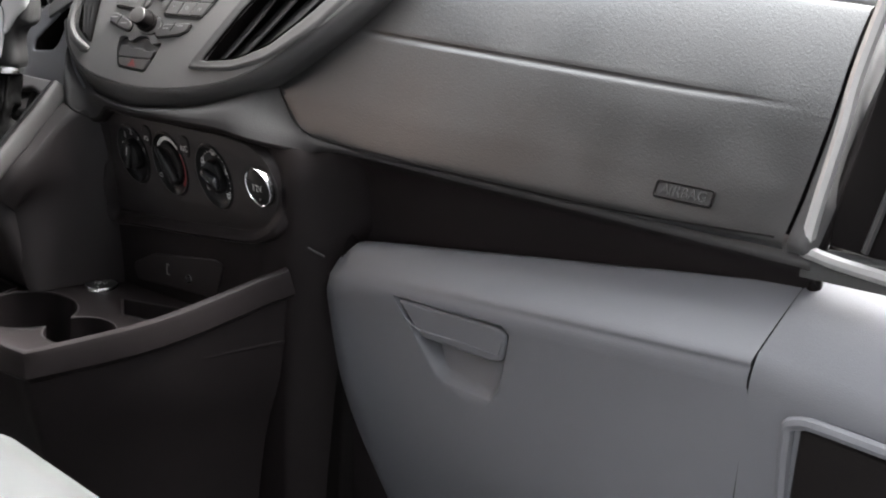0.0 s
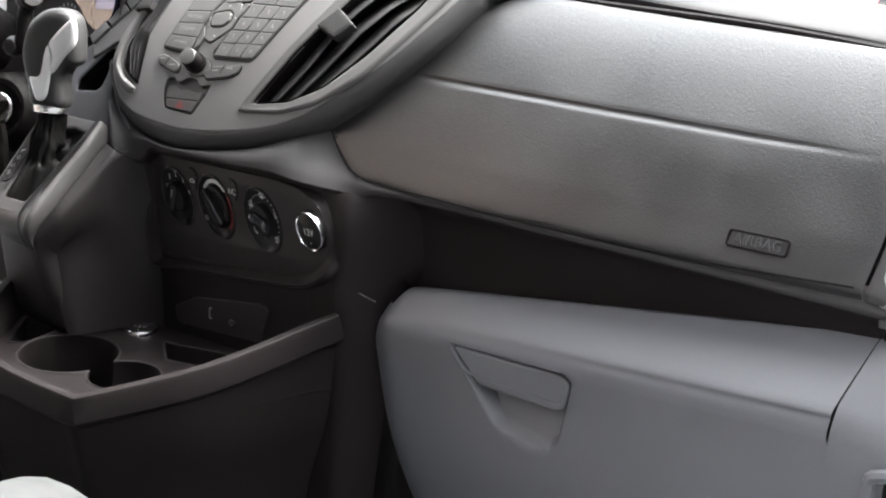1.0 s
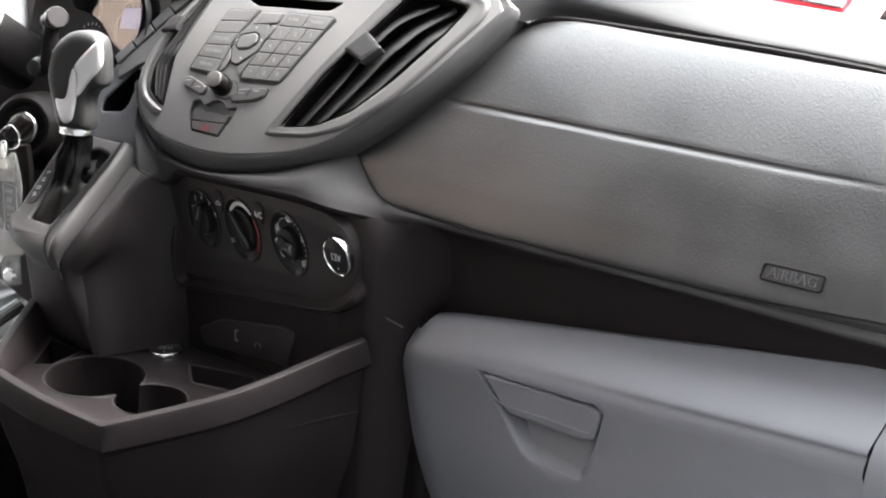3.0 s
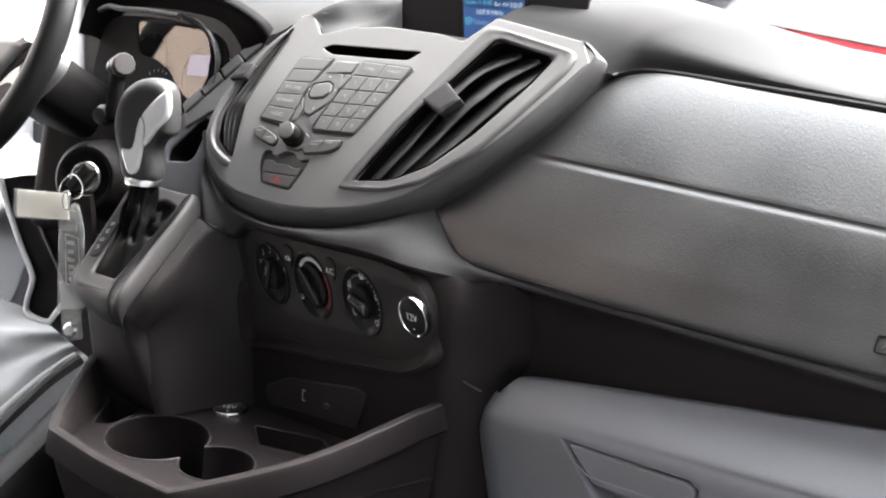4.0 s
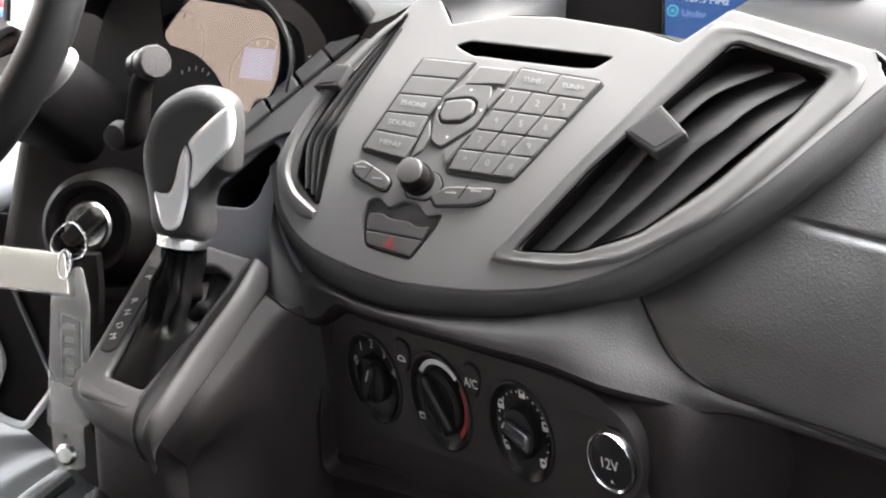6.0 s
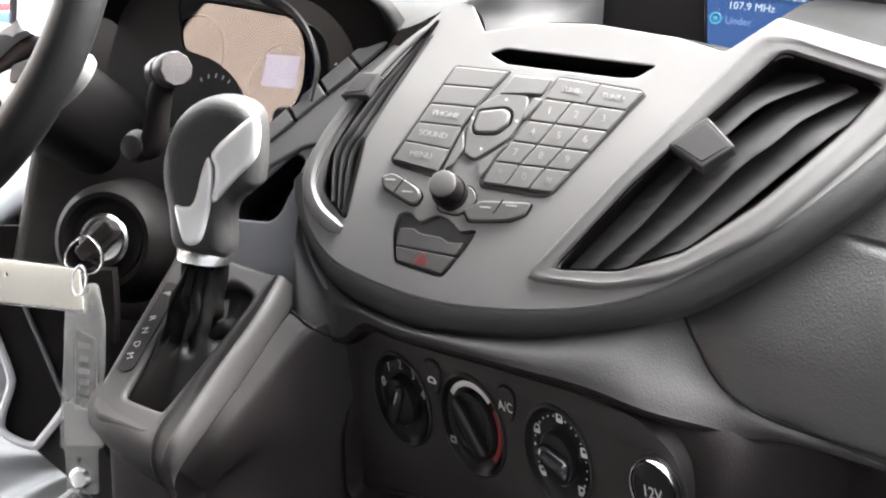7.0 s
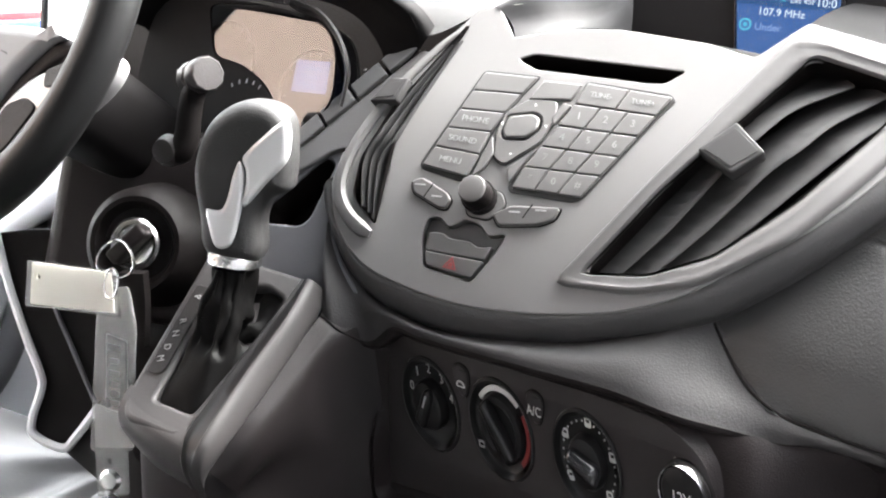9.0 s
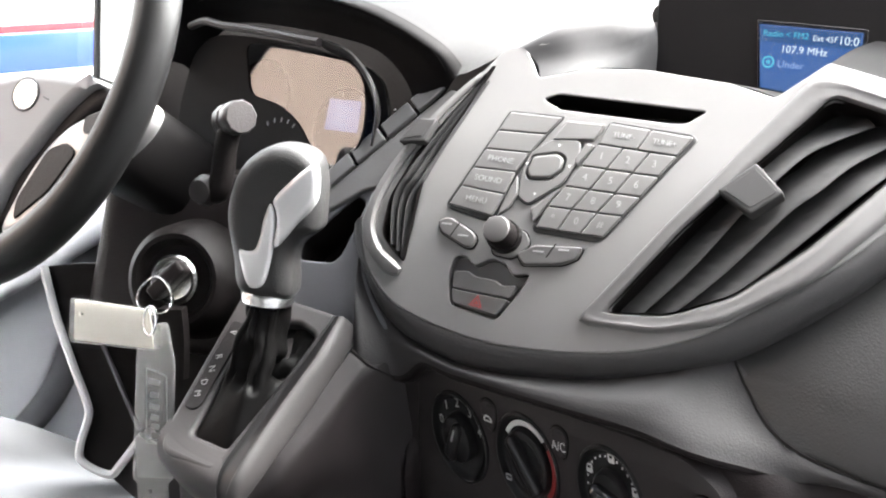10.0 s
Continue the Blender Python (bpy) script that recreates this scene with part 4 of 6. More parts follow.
for i, (u, v, r) in enumerate(bowls):
    d = leaning(u, v, FLOOR_W)
    r /= 1000
    dial = part("dial", lathe([(r + 0.0036, -0.001), (r + 0.0026, 0.0014), (r + 0.0010, 0.0020), (r - 0.0006, 0.0008), (r - 0.0020, -0.0016), (r - 0.0042, -0.0030), (0.74 * r, -0.0034), (0, -0.0034)], d, 56), DIAL, heater, "round black control dial")
    if i == 0:
        kb = part("knob", lathe([(0.0185, -0.010), (0.0178, 0.004), (0.0165, 0.0065), (0.012, 0.0080), (0, 0.0085)], d, 40), DIAL, dial)
        part("grip", plate(rounded(mm([(-6.5, -17), (6.5, -17), (5.5, 13), (0, 18), (-5.5, 13)]), 0.005), leaning(u, v, FLOOR_W, -32), 0.016, 0.0045, w=0.013, segs=4), DIAL, kb)
        part("pointer", plate(mm([(-0.9, 2), (0.9, 2), (0.9, 13), (-0.9, 13)]), leaning(u, v, FLOOR_W + 13.3, -32), 0.0004, 0.0001), DIM, kb)
        for k, text in enumerate("01234"):
            t = radians(162 - 36 * k)
            part("marking", lettering(text, leaning(u + 0.71 * 25 * math.cos(t) - 0.29 * 25 * math.sin(t), v + 25 * math.sin(t), FLOOR_W - 2.6), 0.0098), WHITE, dial)
    elif i == 1:
        face_d = part("knob", lathe([(0.0255, -0.010), (0.0250, 0.001), (0.0235, 0.003), (0.019, 0.0034), (0.017, 0.0020), (0, 0.0020)], d, 48), DIAL, dial)
        part("grip_bar", plate(rounded(mm([(-7, -23.5), (7, -23.5), (5, 23.5), (-5, 23.5)]), 0.004), leaning(u, v, FLOOR_W, 36), 0.016, 0.0048, w=0.0115, segs=4), DIAL, face_d)
        for a0, a1, mat in ((142, 44, WHITE), (30, -52, RED)):
            arc = [radians(a0 + (a1 - a0) * k / 14) for k in range(15)]
            part("temperature_arc", plate([(0.0305 * math.cos(t), 0.0305 * math.sin(t)) for t in arc] + [(0.0266 * math.cos(t), 0.0266 * math.sin(t)) for t in reversed(arc)], leaning(u, v, FLOOR_W - 1.6), 0.003, 0.0003), mat, dial)
        part("pointer", plate(mm([(-0.9, -17), (0.9, -17), (0.9, -5), (-0.9, -5)]), leaning(u - 4, v - 7, FLOOR_W + 3.8, 48), 0.0004, 0.0001), WHITE, face_d)
        part("marking", plate(rounded(mm([(-3.4, -2.6), (3.4, -2.6), (3.4, 2.6), (-3.4, 2.6)]), 0.001), leaning(u - 13, v - 15, FLOOR_W + 2.4), 0.0004, 0.0001, [rounded(mm([(-2, -1), (2, -1), (2, 1), (-2, 1)]), 0.0005)]), DIM, face_d)
    else:
        base_d = part("knob", lathe([(0.0195, -0.010), (0.0190, 0.002), (0.0172, 0.0048), (0.010, 0.0055), (0, 0.0055)], d, 40), DIAL, dial)
        part("grip", plate(rounded(mm([(-8.5, -17), (8.5, -17), (7.5, 12), (0, 20), (-7.5, 12)]), 0.007), leaning(u, v, FLOOR_W, 72), 0.018, 0.0070, w=0.014, segs=5), BLACK_GLOSS, base_d)
        for k in range(21):
            t = radians(214 - 262 * k / 20)
            cu, cv = u + 0.71 * 27.5 * math.cos(t) - 0.29 * 27.5 * math.sin(t), v + 27.5 * math.sin(t)
            if k % 5 == 0:
                part("marking", plate(rounded(mm([(-3.4, -3.4), (3.4, -3.4), (3.4, 3.4), (-3.4, 3.4)]), 0.001), leaning(cu, cv, FLOOR_W - 2.7), 0.0005, 0.0001, [rounded(mm([(-1.9, -0.4), (1.9, -0.4), (1.9, 1.9), (-1.9, 1.9)]), 0.0003)]), WHITE, dial)
            else:
                part("marking", plate(mm(disc(0.9, 8)), leaning(cu, cv, FLOOR_W - 2.7), 0.0005, 0.0001), WHITE, dial)
for u, v, text in ((-45, 27, ""), (15, 26, "A/C")):
    cap_line = spline(mm([(-9, 9), (0, 12.5), (9, 9), (9.5, 0), (5, -10), (0, -13), (-5, -10), (-9.5, 0)]), 5, True)
    well = part("push_button", plate(cap_line, leaning(u, v, FLOOR_W), 0.005, 0.001, w=0.0008), BLACK, heater, "rounded push button")
    part("button_cap", plate(shrink(cap_line, 0.0014), leaning(u, v, FLOOR_W), 0.003, 0.001, w=0.0022), HEATER, well)
    part("indicator", plate(rounded(mm([(-4, -0.6), (4, -0.6), (4, 0.6), (-4, 0.6)]), 0.0005), leaning(u, v + 7.5, FLOOR_W + 2.4), 0.0006, 0.0002), DIAL, well)
    if text:
        part("marking", lettering(text, leaning(u, v - 2.5, FLOOR_W + 2.4), 0.0098), WHITE, well)
    else:
        part("marking", plate(rounded(mm([(-5, -2), (5, -2), (5, 0.5), (2.2, 2.8), (-2.2, 2.8), (-5, 0.5)]), 0.001), leaning(u, v - 3, FLOOR_W + 2.4), 0.0004, 0.0001, [rounded(mm([(-3.6, -1.0), (3.6, -1.0), (1.6, 1.6), (-1.8, 1.6)]), 0.0005)]), WHITE, well)


def socket(m, label, chrome_r, text):
    s = thing("power_socket", label, "power socket", m.translation, group="12 V sockets")
    r = chrome_r
    part("ring", lathe([(r, -0.004), (r, 0.006), (r - 0.0012, 0.0078), (r - 0.0028, 0.006), (r - 0.003, 0.0)], m, 40), CHROME, s, "chrome ring")
    cap = part("cap", lathe([(r - 0.003, 0.0), (r - 0.003, 0.0060), (r - 0.004, 0.0068), (0, 0.0074)], m, 40), DIAL, s)
    part("marking", lettering(text, m @ Matrix.Translation((-0.001, -0.05 * r, 0)), r * 0.50, w=0.0078), WHITE, cap)
    part("arrow", plate([(0.0016 * math.sin(a), 0.0016 * math.cos(a)) for a in (0, 2.1, 4.2)], m @ Matrix.Translation((0, -0.6 * r, 0.0078)), 0.0004, 0.0001), WHITE, cap)
    return s


socket(leaning(132, 4.5, -4) @ Matrix.Diagonal((1.17, 1, 1, 1)), "round 12 V socket cap with chrome ring on the panel", 0.0215, "12V")
socket(Matrix.Translation((-0.046, -0.033, 0.428)) @ Matrix.Rotation(radians(40), 4, "Z"), "12 V socket cap with chrome ring in the tray", 0.0215, "12V")

# ---- lower console with tray ----
console = thing("storage_console", "black moulded console with tray and cup holders", "console", (0.05, -0.05, 0.0))
RIM = [(-0.170, -0.132, 0.483), (-0.105, -0.212, 0.468), (-0.072, -0.243, 0.460), (0.103, -0.222, 0.452), (0.177, -0.113, 0.483), (0.209, 0.008, 0.512), (0.213, 0.024, 0.515), (0.216, 0.036, 0.518)]
rim = spline(RIM[:3], 4)[:-1] + spline([RIM[2], (0.01, -0.237, 0.455), RIM[3]], 4)[:-1] + spline(RIM[3:6], 5)[:-1] + spline(RIM[5:], 3)
part("rim", sweep(rim, [(-0.012, -0.048), (0.008, -0.032), (0.0105, -0.029), (0.0085, -0.006), (0.0065, -0.0015), (0.0035, 0.0), (-0.003, -0.0005), (-0.006, -0.004)]), BLACK_SATIN, console)
skirt = [[(p.x * k, p.y * k, p.z - 0.030 if not i else z0) for p in rim] for i, (k, z0) in enumerate(((1.015, 0), (0.975, 0.385), (0.88, 0.30), (0.82, 0.16), (0.80, 0.0)))]
part("skirt", loft(skirt, smooth=3), BLACK_SATIN, console)
floor_out = [(p.x, p.y) for p in rim] + [(0.16, 0.06), (-0.17, 0.06)]


def joined(c, r, d, q, n=24):
    """The outline of two overlapping round wells, centres c and d, radii r and q."""
    c, d = Vector(c), Vector(d)
    gap, way = (d - c).length, math.atan2(d.y - c.y, d.x - c.x)
    a = math.acos((gap * gap + r * r - q * q) / (2 * gap * r))
    b = math.acos((gap * gap + q * q - r * r) / (2 * gap * q))
    one = [c + Vector((math.cos(t), math.sin(t))) * r for t in [way + a + (2 * math.pi - 2 * a) * i / n for i in range(n + 1)]]
    two = [d + Vector((math.cos(t), math.sin(t))) * q for t in [way - math.pi + b + (2 * math.pi - 2 * b) * i / n for i in range(n + 1)]]
    return one + two


wells = joined((-0.038, -0.138), 0.057, (0.052, -0.126), 0.041)
bin_hole = rounded([(0.0, -0.034), (0.075, 0.002), (0.135, -0.022), (0.045, -0.064)], 0.006)
side_bin = rounded([(-0.160, -0.118), (-0.108, -0.176), (-0.094, -0.160), (-0.106, -0.108)], 0.006)
part("tray_floor", plate(floor_out, Matrix.Identity(4), 0.005, 0.0015, [wells, bin_hole, side_bin], w=0.430), BLACK_SATIN, console)
for hole_line, depth in ((wells, 0.085), (bin_hole, 0.05), (side_bin, 0.06)):
    cup = part("cup_holder" if len(hole_line) > 25 else "bin", loft([[Vector((p[0], p[1], 0.4305)) for p in hole_line], [Vector((p[0], p[1], 0.43 - depth)) for p in shrink([Vector(q) for q in hole_line], 0.005)]], closed_v=True), BLACK_SATIN, console)
    part("bottom", plate(hole_line, Matrix.Identity(4), 0.003, 0.0005, w=0.432 - depth), BLACK, cup)
    part("lip", sweep([Vector((p[0], p[1], 0.4300)) for p in hole_line], ring_profile(0.0013, 8), closed=True), HEATER, cup)
part("left_cheek", box(-0.185, -0.129, -0.19, 0.060, -0.07, -0.003, H, 0.006), CHARCOAL_SOFT, console)
part("back_wall", solid(on(H, [(-140, -190, -60), (160, -190, -60), (160, -190, -8), (-140, -190, -8), (-140, -60, -60), (160, -60, -60), (160, -54, -5), (-140, -78, -5)]), 0.003), BLACK_SATIN, console)
def band_y(x, z):
    """How far forward the lower band lies at a place across and a height."""
    drop = 0.655 + 0.039 * (x - 0.2) - z
    return float(np.interp(x, (0.2, 0.3, 0.45), (0.058, 0.071, 0.081))) + 0.016 + float(np.interp(drop, (0, 0.011, 0.027, 0.05, 0.09, 0.2), (0.004, 0.009, 0.020, 0.034, 0.046, 0.050)))


side = []
for v, *ws in ((58, -18, -30, -35, -45), (44, -16, -18, -20, -27), (20, -15, -13, -10, -16), (-5, -15, -12, -7, -13), (-30, -15, -12, -6, -12)):
    z = 0.6 + v / 1000
    side.append(on(H, [(u, v, w) for u, w in zip((112, 148, 166, 182), ws)]) + [Vector((0.256, 0.5 * (band_y(0.256, z) + 0.056), z)), Vector((0.30, band_y(0.30, z) - 0.002, z)), Vector((0.37, band_y(0.37, z) + 0.006, z))])
for v in (-62, -100, -160, -300, -560):
    z, far = 0.6 + v / 1000, max(0, -v - 100) * 0.00012
    side.append(on(H, [(90, v, -10), (110, v, -8), (155, v, -4), (176, v, -8)]) + [Vector((0.244, 0.072 + far, z)), Vector((0.262 + far, 0.130, z)), Vector((0.28 + far, 0.22, z))])
part("side_panel", loft(side, smooth=4), BLACK_SATIN, console)
part("panel_seam", sweep(spline([(0.217, 0.0515, 0.552), (0.232, 0.054, 0.542), (0.252, 0.060, 0.536)], 5), ring_profile(0.0011, 6)), CHARCOAL, console)
part("body", box(-0.14, 0.26, 0.09, 0.3, 0.0, 0.62, bevel=0.01), BLACK, console)
usb = part("media_plate", plate(rounded(mm([(-38, -118), (62, -101), (74, -106), (62, -150), (-66, -158), (-72, -138)]), 0.006), H, 0.004, 0.0012, w=-0.0035), HEATER, console)
port = plate(rounded(mm([(-1.6, -7), (3.2, -7), (3.2, -5.4), (0, -5.4), (0, 5.4), (3.2, 5.4), (3.2, 7), (-1.6, 7)]), 0.0006), turned(H, -15, -132, -3.0), 0.001, 0.0002)
part("usb_port", port, STEEL, usb)
part("aux_jack", lathe([(0.0055, 0.0), (0.0052, 0.0018), (0.0035, 0.002), (0.003, -0.003), (0, -0.003)], turned(H, 20, -136, -3.6), 20), CHROME, usb)

# ---- gear selector ----
pod = thing("gear_selector", "automatic gear selector with leather boot and satin grip", "gear selector", (-0.12, -0.08, 0.44))
topq = on(B, [(-18, 0, -8), (-104, 6, -4), (-100, -126, -4), (-44, -140, -6)])
botq = [Vector(p) for p in ((-0.075, 0.0, 0.43), (-0.21, 0.02, 0.43), (-0.19, -0.125, 0.43), (-0.078, -0.110, 0.43))]
part("housing", solid(botq + topq, 0.014, 4), HEATER, pod)
face_rows = [
    on(B, [(-1, -6, -16), (-2, -14, -11), (-7, -45, -10), (-13, -71, -10), (-20, -112, -11), (-32, -146, -20)]),
    on(B, [(6, -8, -22), (5, -16, -14), (0, -48, -14), (-6, -76, -14), (-15, -116, -15), (-29, -147, -27)]),
    on(B, [(14, -9, -32), (13, -18, -20), (7, -46, -19), (2, -74, -20), (-9, -120, -23), (-24, -147, -38)]),
    on(H, [(-112, 30, -12), (-123, 33, 2)]) + on(B, [(11, -52, -38), (6, -84, -40), (-7, -122, -45), (-20, -146, -58)]),
    on(H, [(-94, -82, -10), (-104, -80, 4)]) + [Vector(p) for p in ((-0.064, -0.033, 0.535), (-0.071, -0.054, 0.535), (-0.088, -0.104, 0.53), (-0.104, -0.124, 0.53))],
    on(H, [(-90, -172, -10), (-100, -172, 4)]) + [Vector(p) for p in ((-0.056, -0.038, 0.434), (-0.060, -0.055, 0.434), (-0.070, -0.098, 0.434), (-0.080, -0.112, 0.434))],
]
part("side_face", loft(face_rows, smooth=5), CHARCOAL_SOFT, pod)
part("face_seam", sweep(spline([r[1] + Vector((0.0002, -0.0006, 0.0004)) for r in face_rows[:4]], 6), ring_profile(0.0008, 6)), BLACK, pod)
hole = rounded(mm([(-47, -121), (-81, -118), (-80, -60), (-76, -18), (-46, -10), (-28, -16), (-29, -34)]), 0.004)
part("top_frame", plate(rounded(mm([(-8, 4), (-107, 11), (-104, -126), (-96, -138), (-46, -142)]), 0.010), B, 0.014, 0.004, [hole], w=0.004, segs=3), POD, pod)
along = (2, -35, -84, -130, -147, -156, -160)
down = (0, 0, 0, 0, -5, -16, -38)
rail_line = lambda us, w: [B @ Vector((u / 1000, v / 1000, (w + d) / 1000)) for u, v, d in zip(us, along, down)]
cut = (-14, -15, -22, -26, -29, -32, -35)
part("rail_channel", loft([rail_line((-22, -28, -36, -43, -43, -42, -42), 3.5), rail_line((-20, -26, -34, -41, -41, -40, -40), 6.5), rail_line((-18, -23, -30, -37, -38, -37, -37), 5.6), rail_line([u - 2 for u in cut], 7.5), rail_line(cut, 8.6)], smooth=5), DIAL, pod, "dark inner face of the rail")
part("side_rail", loft([rail_line(cut, 8.6), rail_line([u + 2.5 for u in cut], 8.0), rail_line([u + 6 for u in cut], 4.0), rail_line((-4, -6, -12, -18, -22, -27, -33), -5.0), rail_line((-3, -6, -12, -19, -25, -31, -37), -12), rail_line((-12, -15, -22, -28, -34, -38, -41), -16)], smooth=5), POD, pod)
part("front_apron", loft([on(B, q) for q in (
    [(-105, -112, 4.2), (-80, -122, 4.2), (-44, -130, 4.2)],
    [(-106, -126, 3.0), (-80, -137, 3.0), (-41, -145, 2.6)],
    [(-106, -136, -5), (-80, -146, -5), (-39, -153, -6)],
    [(-105, -140, -18), (-80, -150, -18), (-38, -157, -19)],
    [(-103, -140, -40), (-80, -150, -40), (-38, -157, -42)])], smooth=4), POD, pod)
ind = part("gear_plate", plate(rounded(mm([(-100, -22), (-86, -22), (-85, -96), (-90, -101), (-99, -100)]), 0.003), B, 0.003, 0.0008, w=0.0055), CHARCOAL_SOFT, pod, "gear position plate")
for text, v in zip("PRNDM", (-33, -55, -66, -78, -88)):
    part("marking", lettering(text, turned(B, -93, v, 5.8, -62), 0.0074), DIM, ind)
collar = K @ Vector((0.001, -0.002, 0.0))
axis = Vector(K.col[1][:3])
boot_base = on(B, [(-45, -117), (-64, -118), (-79, -115), (-79, -88), (-78, -60), (-75, -24), (-58, -15), (-29, -13), (-33, -45), (-39, -85)], 0)
mid = sum(boot_base, Vector()) / len(boot_base)
boot = [boot_base]
for k, r in ((0.10, 0.028), (0.25, 0.0215), (0.45, 0.0190), (0.75, 0.0178), (1.0, 0.0172)):
    c = mid.lerp(collar - axis * 0.004, k)
    row = []
    for i, p in enumerate(boot_base):
        d = p - mid
        side = (d - axis * d.dot(axis)).normalized()
        fold = (1 + 0.34 * math.sin(i * 2.1 + k * 6) * (1 - k)) * r
        row.append((mid + d * (0.80 if k < 0.2 else 0.52) + (c - mid) * 0.55) * (1 - min(1, k * 2.2)) + (c + side * fold) * min(1, k * 2.2))
    boot.append(row)
bm_boot = loft(boot, closed_v=True, smooth=7)
bm_boot.normal_update()
for v in bm_boot.verts:
    q = v.co - mid
    h = q.dot(axis)
    turn = math.atan2(q.dot(Vector(K.col[2][:3])), q.dot(Vector(K.col[0][:3])))
    crease = abs(math.sin(turn * 3.5 + 25 * h + 2.0 * noise.noise(v.co * 40))) ** 0.6 * 0.0024 + 0.0022 * noise.noise(Vector((v.co.x * 90, v.co.y * 90, v.co.z * 45)))
    v.co += v.normal * (crease - 0.0035) * min(1, max(0, h / 0.010)) * (1 if h < 0.09 else 0.4) * (1 + 1.6 * max(0.0, 1 - h / 0.055))
part("boot", bm_boot, LEATHER, pod, "creased black leather boot")
KC = Matrix.Translation(K.translation) @ (plane((0, 0, 0), K.col[0][:3], K.col[1][:3]))
part("collar", lathe([(0.018, -0.004), (0.0195, -0.003), (0.0195, 0.003), (0.018, 0.005), (0.016, 0.005)], KC, 32), SATIN, pod, "satin chrome collar")
grip_out = spline(mm([(-17, 3), (-26, 30), (-33, 62), (-26, 93), (-9, 111), (10, 116), (28, 111), (35, 95), (37, 64), (34, 55), (24, 48), (19, 34), (19, 3)]), 5, True)
grip = part("grip", plate(grip_out, K, 0.040, 0.013, w=0.018, segs=7), GRIP, pod, "leather-wrapped grip")
insert = spline(mm([(4.5, 77.5), (17.7, 94.3), (28.2, 104.7), (32.3, 106.4), (35, 103), (36.7, 92.7), (35.3, 78.3), (22.6, 60.6), (8.6, 42.2), (8.3, 59.8), (7.2, 68.2)]), 4, True)
part("insert", plate(insert, K, 0.012, 0.0048, w=0.0222, segs=6), BRIGHT, grip, "satin silver insert")
stem = spline(mm([(1.6, 73.5), (5.1, 70.5), (7.2, 62.2), (7.6, 44.9), (6, 28.6), (2.9, 14.9), (-4.1, 10), (-10.6, 12.6), (-16.1, 26.4), (-18.3, 36.3), (-12.6, 36.7), (-6.9, 38.5), (-3.9, 47.4), (-1.8, 62.2)]), 4, True)
part("stem_trim", plate(stem, K, 0.010, 0.0034, w=0.0205, segs=5), BRIGHT, grip, "satin silver stem trim")

# ---- steering wheel, column, instruments ----
W = plane((-0.36, -0.178, 0.835), (1, 0, 0), (0, -math.cos(radians(25)), math.sin(radians(25))))
wheel = thing("steering_wheel", "black leather steering wheel with silver spokes", "steering wheel", W.translation)
part("rim", sweep([W @ Vector((0.170 * math.cos(a), 0.170 * math.sin(a), 0)) for a in [i * math.pi / 40 for i in range(80)]], ring_profile(0.0165, 16), closed=True, up=tuple(W.col[2][:3])), RIM_LEATHER, wheel)
part("hub_pad", plate(spline(mm([(-110, -50), (-70, -32), (-24, -17), (12, -4), (62, 5), (98, 6), (87, -6), (68, -32), (56, -58), (43, -84), (30, -128), (-60, -130)]), 4, True), W, 0.05, 0.010, w=-0.016, segs=4), HORN, wheel, "grained horn pad")
part("hub_recess", plate(spline(mm([(30, -4), (80, 2), (124, 6), (98, -16), (72, -48), (57, -84), (50, -118), (20, -132), (-20, -100)]), 4, True), W, 0.03, 0.006, w=-0.024, segs=3), BLACK, wheel)
part("hub_badge", plate(mm(disc(16, 32, 0, 0, 12)), turned(W, 22, -23, -15), 0.003, 0.001), CHROME, wheel, "oval bright badge")
part("badge_ring", plate(mm(disc(17.6, 32, 0, 0, 13.6)), turned(W, 22, -23, -15.2), 0.0016, 0.0005, [mm(disc(16, 32, 0, 0, 12))]), CHARCOAL, wheel)
part("airbag_mark", plate(mm([(-4, -0.6), (4, -0.6), (4, 0.6), (-4, 0.6)]), turned(W, 49, -20, -15.6, -5), 0.0008, 0.0002), HUB, wheel)
spoke = part("spoke", plate(spline(mm([(136, 3), (108, -14), (84, -28), (68, -46), (57, -68), (50, -96), (50, -126), (86, -108), (100, -78), (130, -52), (156, -20), (158, 2)]), 4, True), W, 0.020, 0.006, w=-0.021, segs=3), SILVER, wheel, "silver spoke with buttons")
part("spoke_button", plate(rounded(mm([(97, -22), (122, -8), (128, -14), (116, -30), (102, -34)]), 0.004), W, 0.004, 0.0012, w=-0.0195), CHARCOAL_SOFT, spoke)
part("spoke_button", plate(rounded(mm([(70, -54), (88, -44), (104, -48), (90, -82), (62, -114), (56, -98)]), 0.006), W, 0.004, 0.0012, w=-0.0195), BLACK_SATIN, spoke)
part("left_spoke", plate(rounded(mm([(-86, 4), (-156, 6), (-156, -14), (-110, -60), (-70, -60)]), 0.006), W, 0.020, 0.006, w=-0.022), SILVER, wheel)

column = thing("steering_column", "black steering column shroud with ignition lock", "steering column", (-0.33, -0.08, 0.75))
fwd = -Vector(W.col[2][:3])
upw = Vector(W.col[1][:3])
sect = []
for d, rx, ry, dz in ((0.040, 0.045, 0.020, -0.034), (0.055, 0.060, 0.030, -0.030), (0.10, 0.068, 0.040, -0.032), (0.16, 0.064, 0.040, -0.044)):
    c = W.translation + fwd * d + Vector((0.004, 0, dz))
    sect.append([c + Vector((1, 0, 0)) * rx * math.copysign(abs(math.cos(a)) ** 0.6, math.cos(a)) + upw * ry * math.copysign(abs(math.sin(a)) ** 0.6, math.sin(a)) for a in [i * math.pi / 12 for i in range(24)]])
part("upper_shroud", loft(sect, closed_v=True, cap=True), BLACK_MATTE, column)
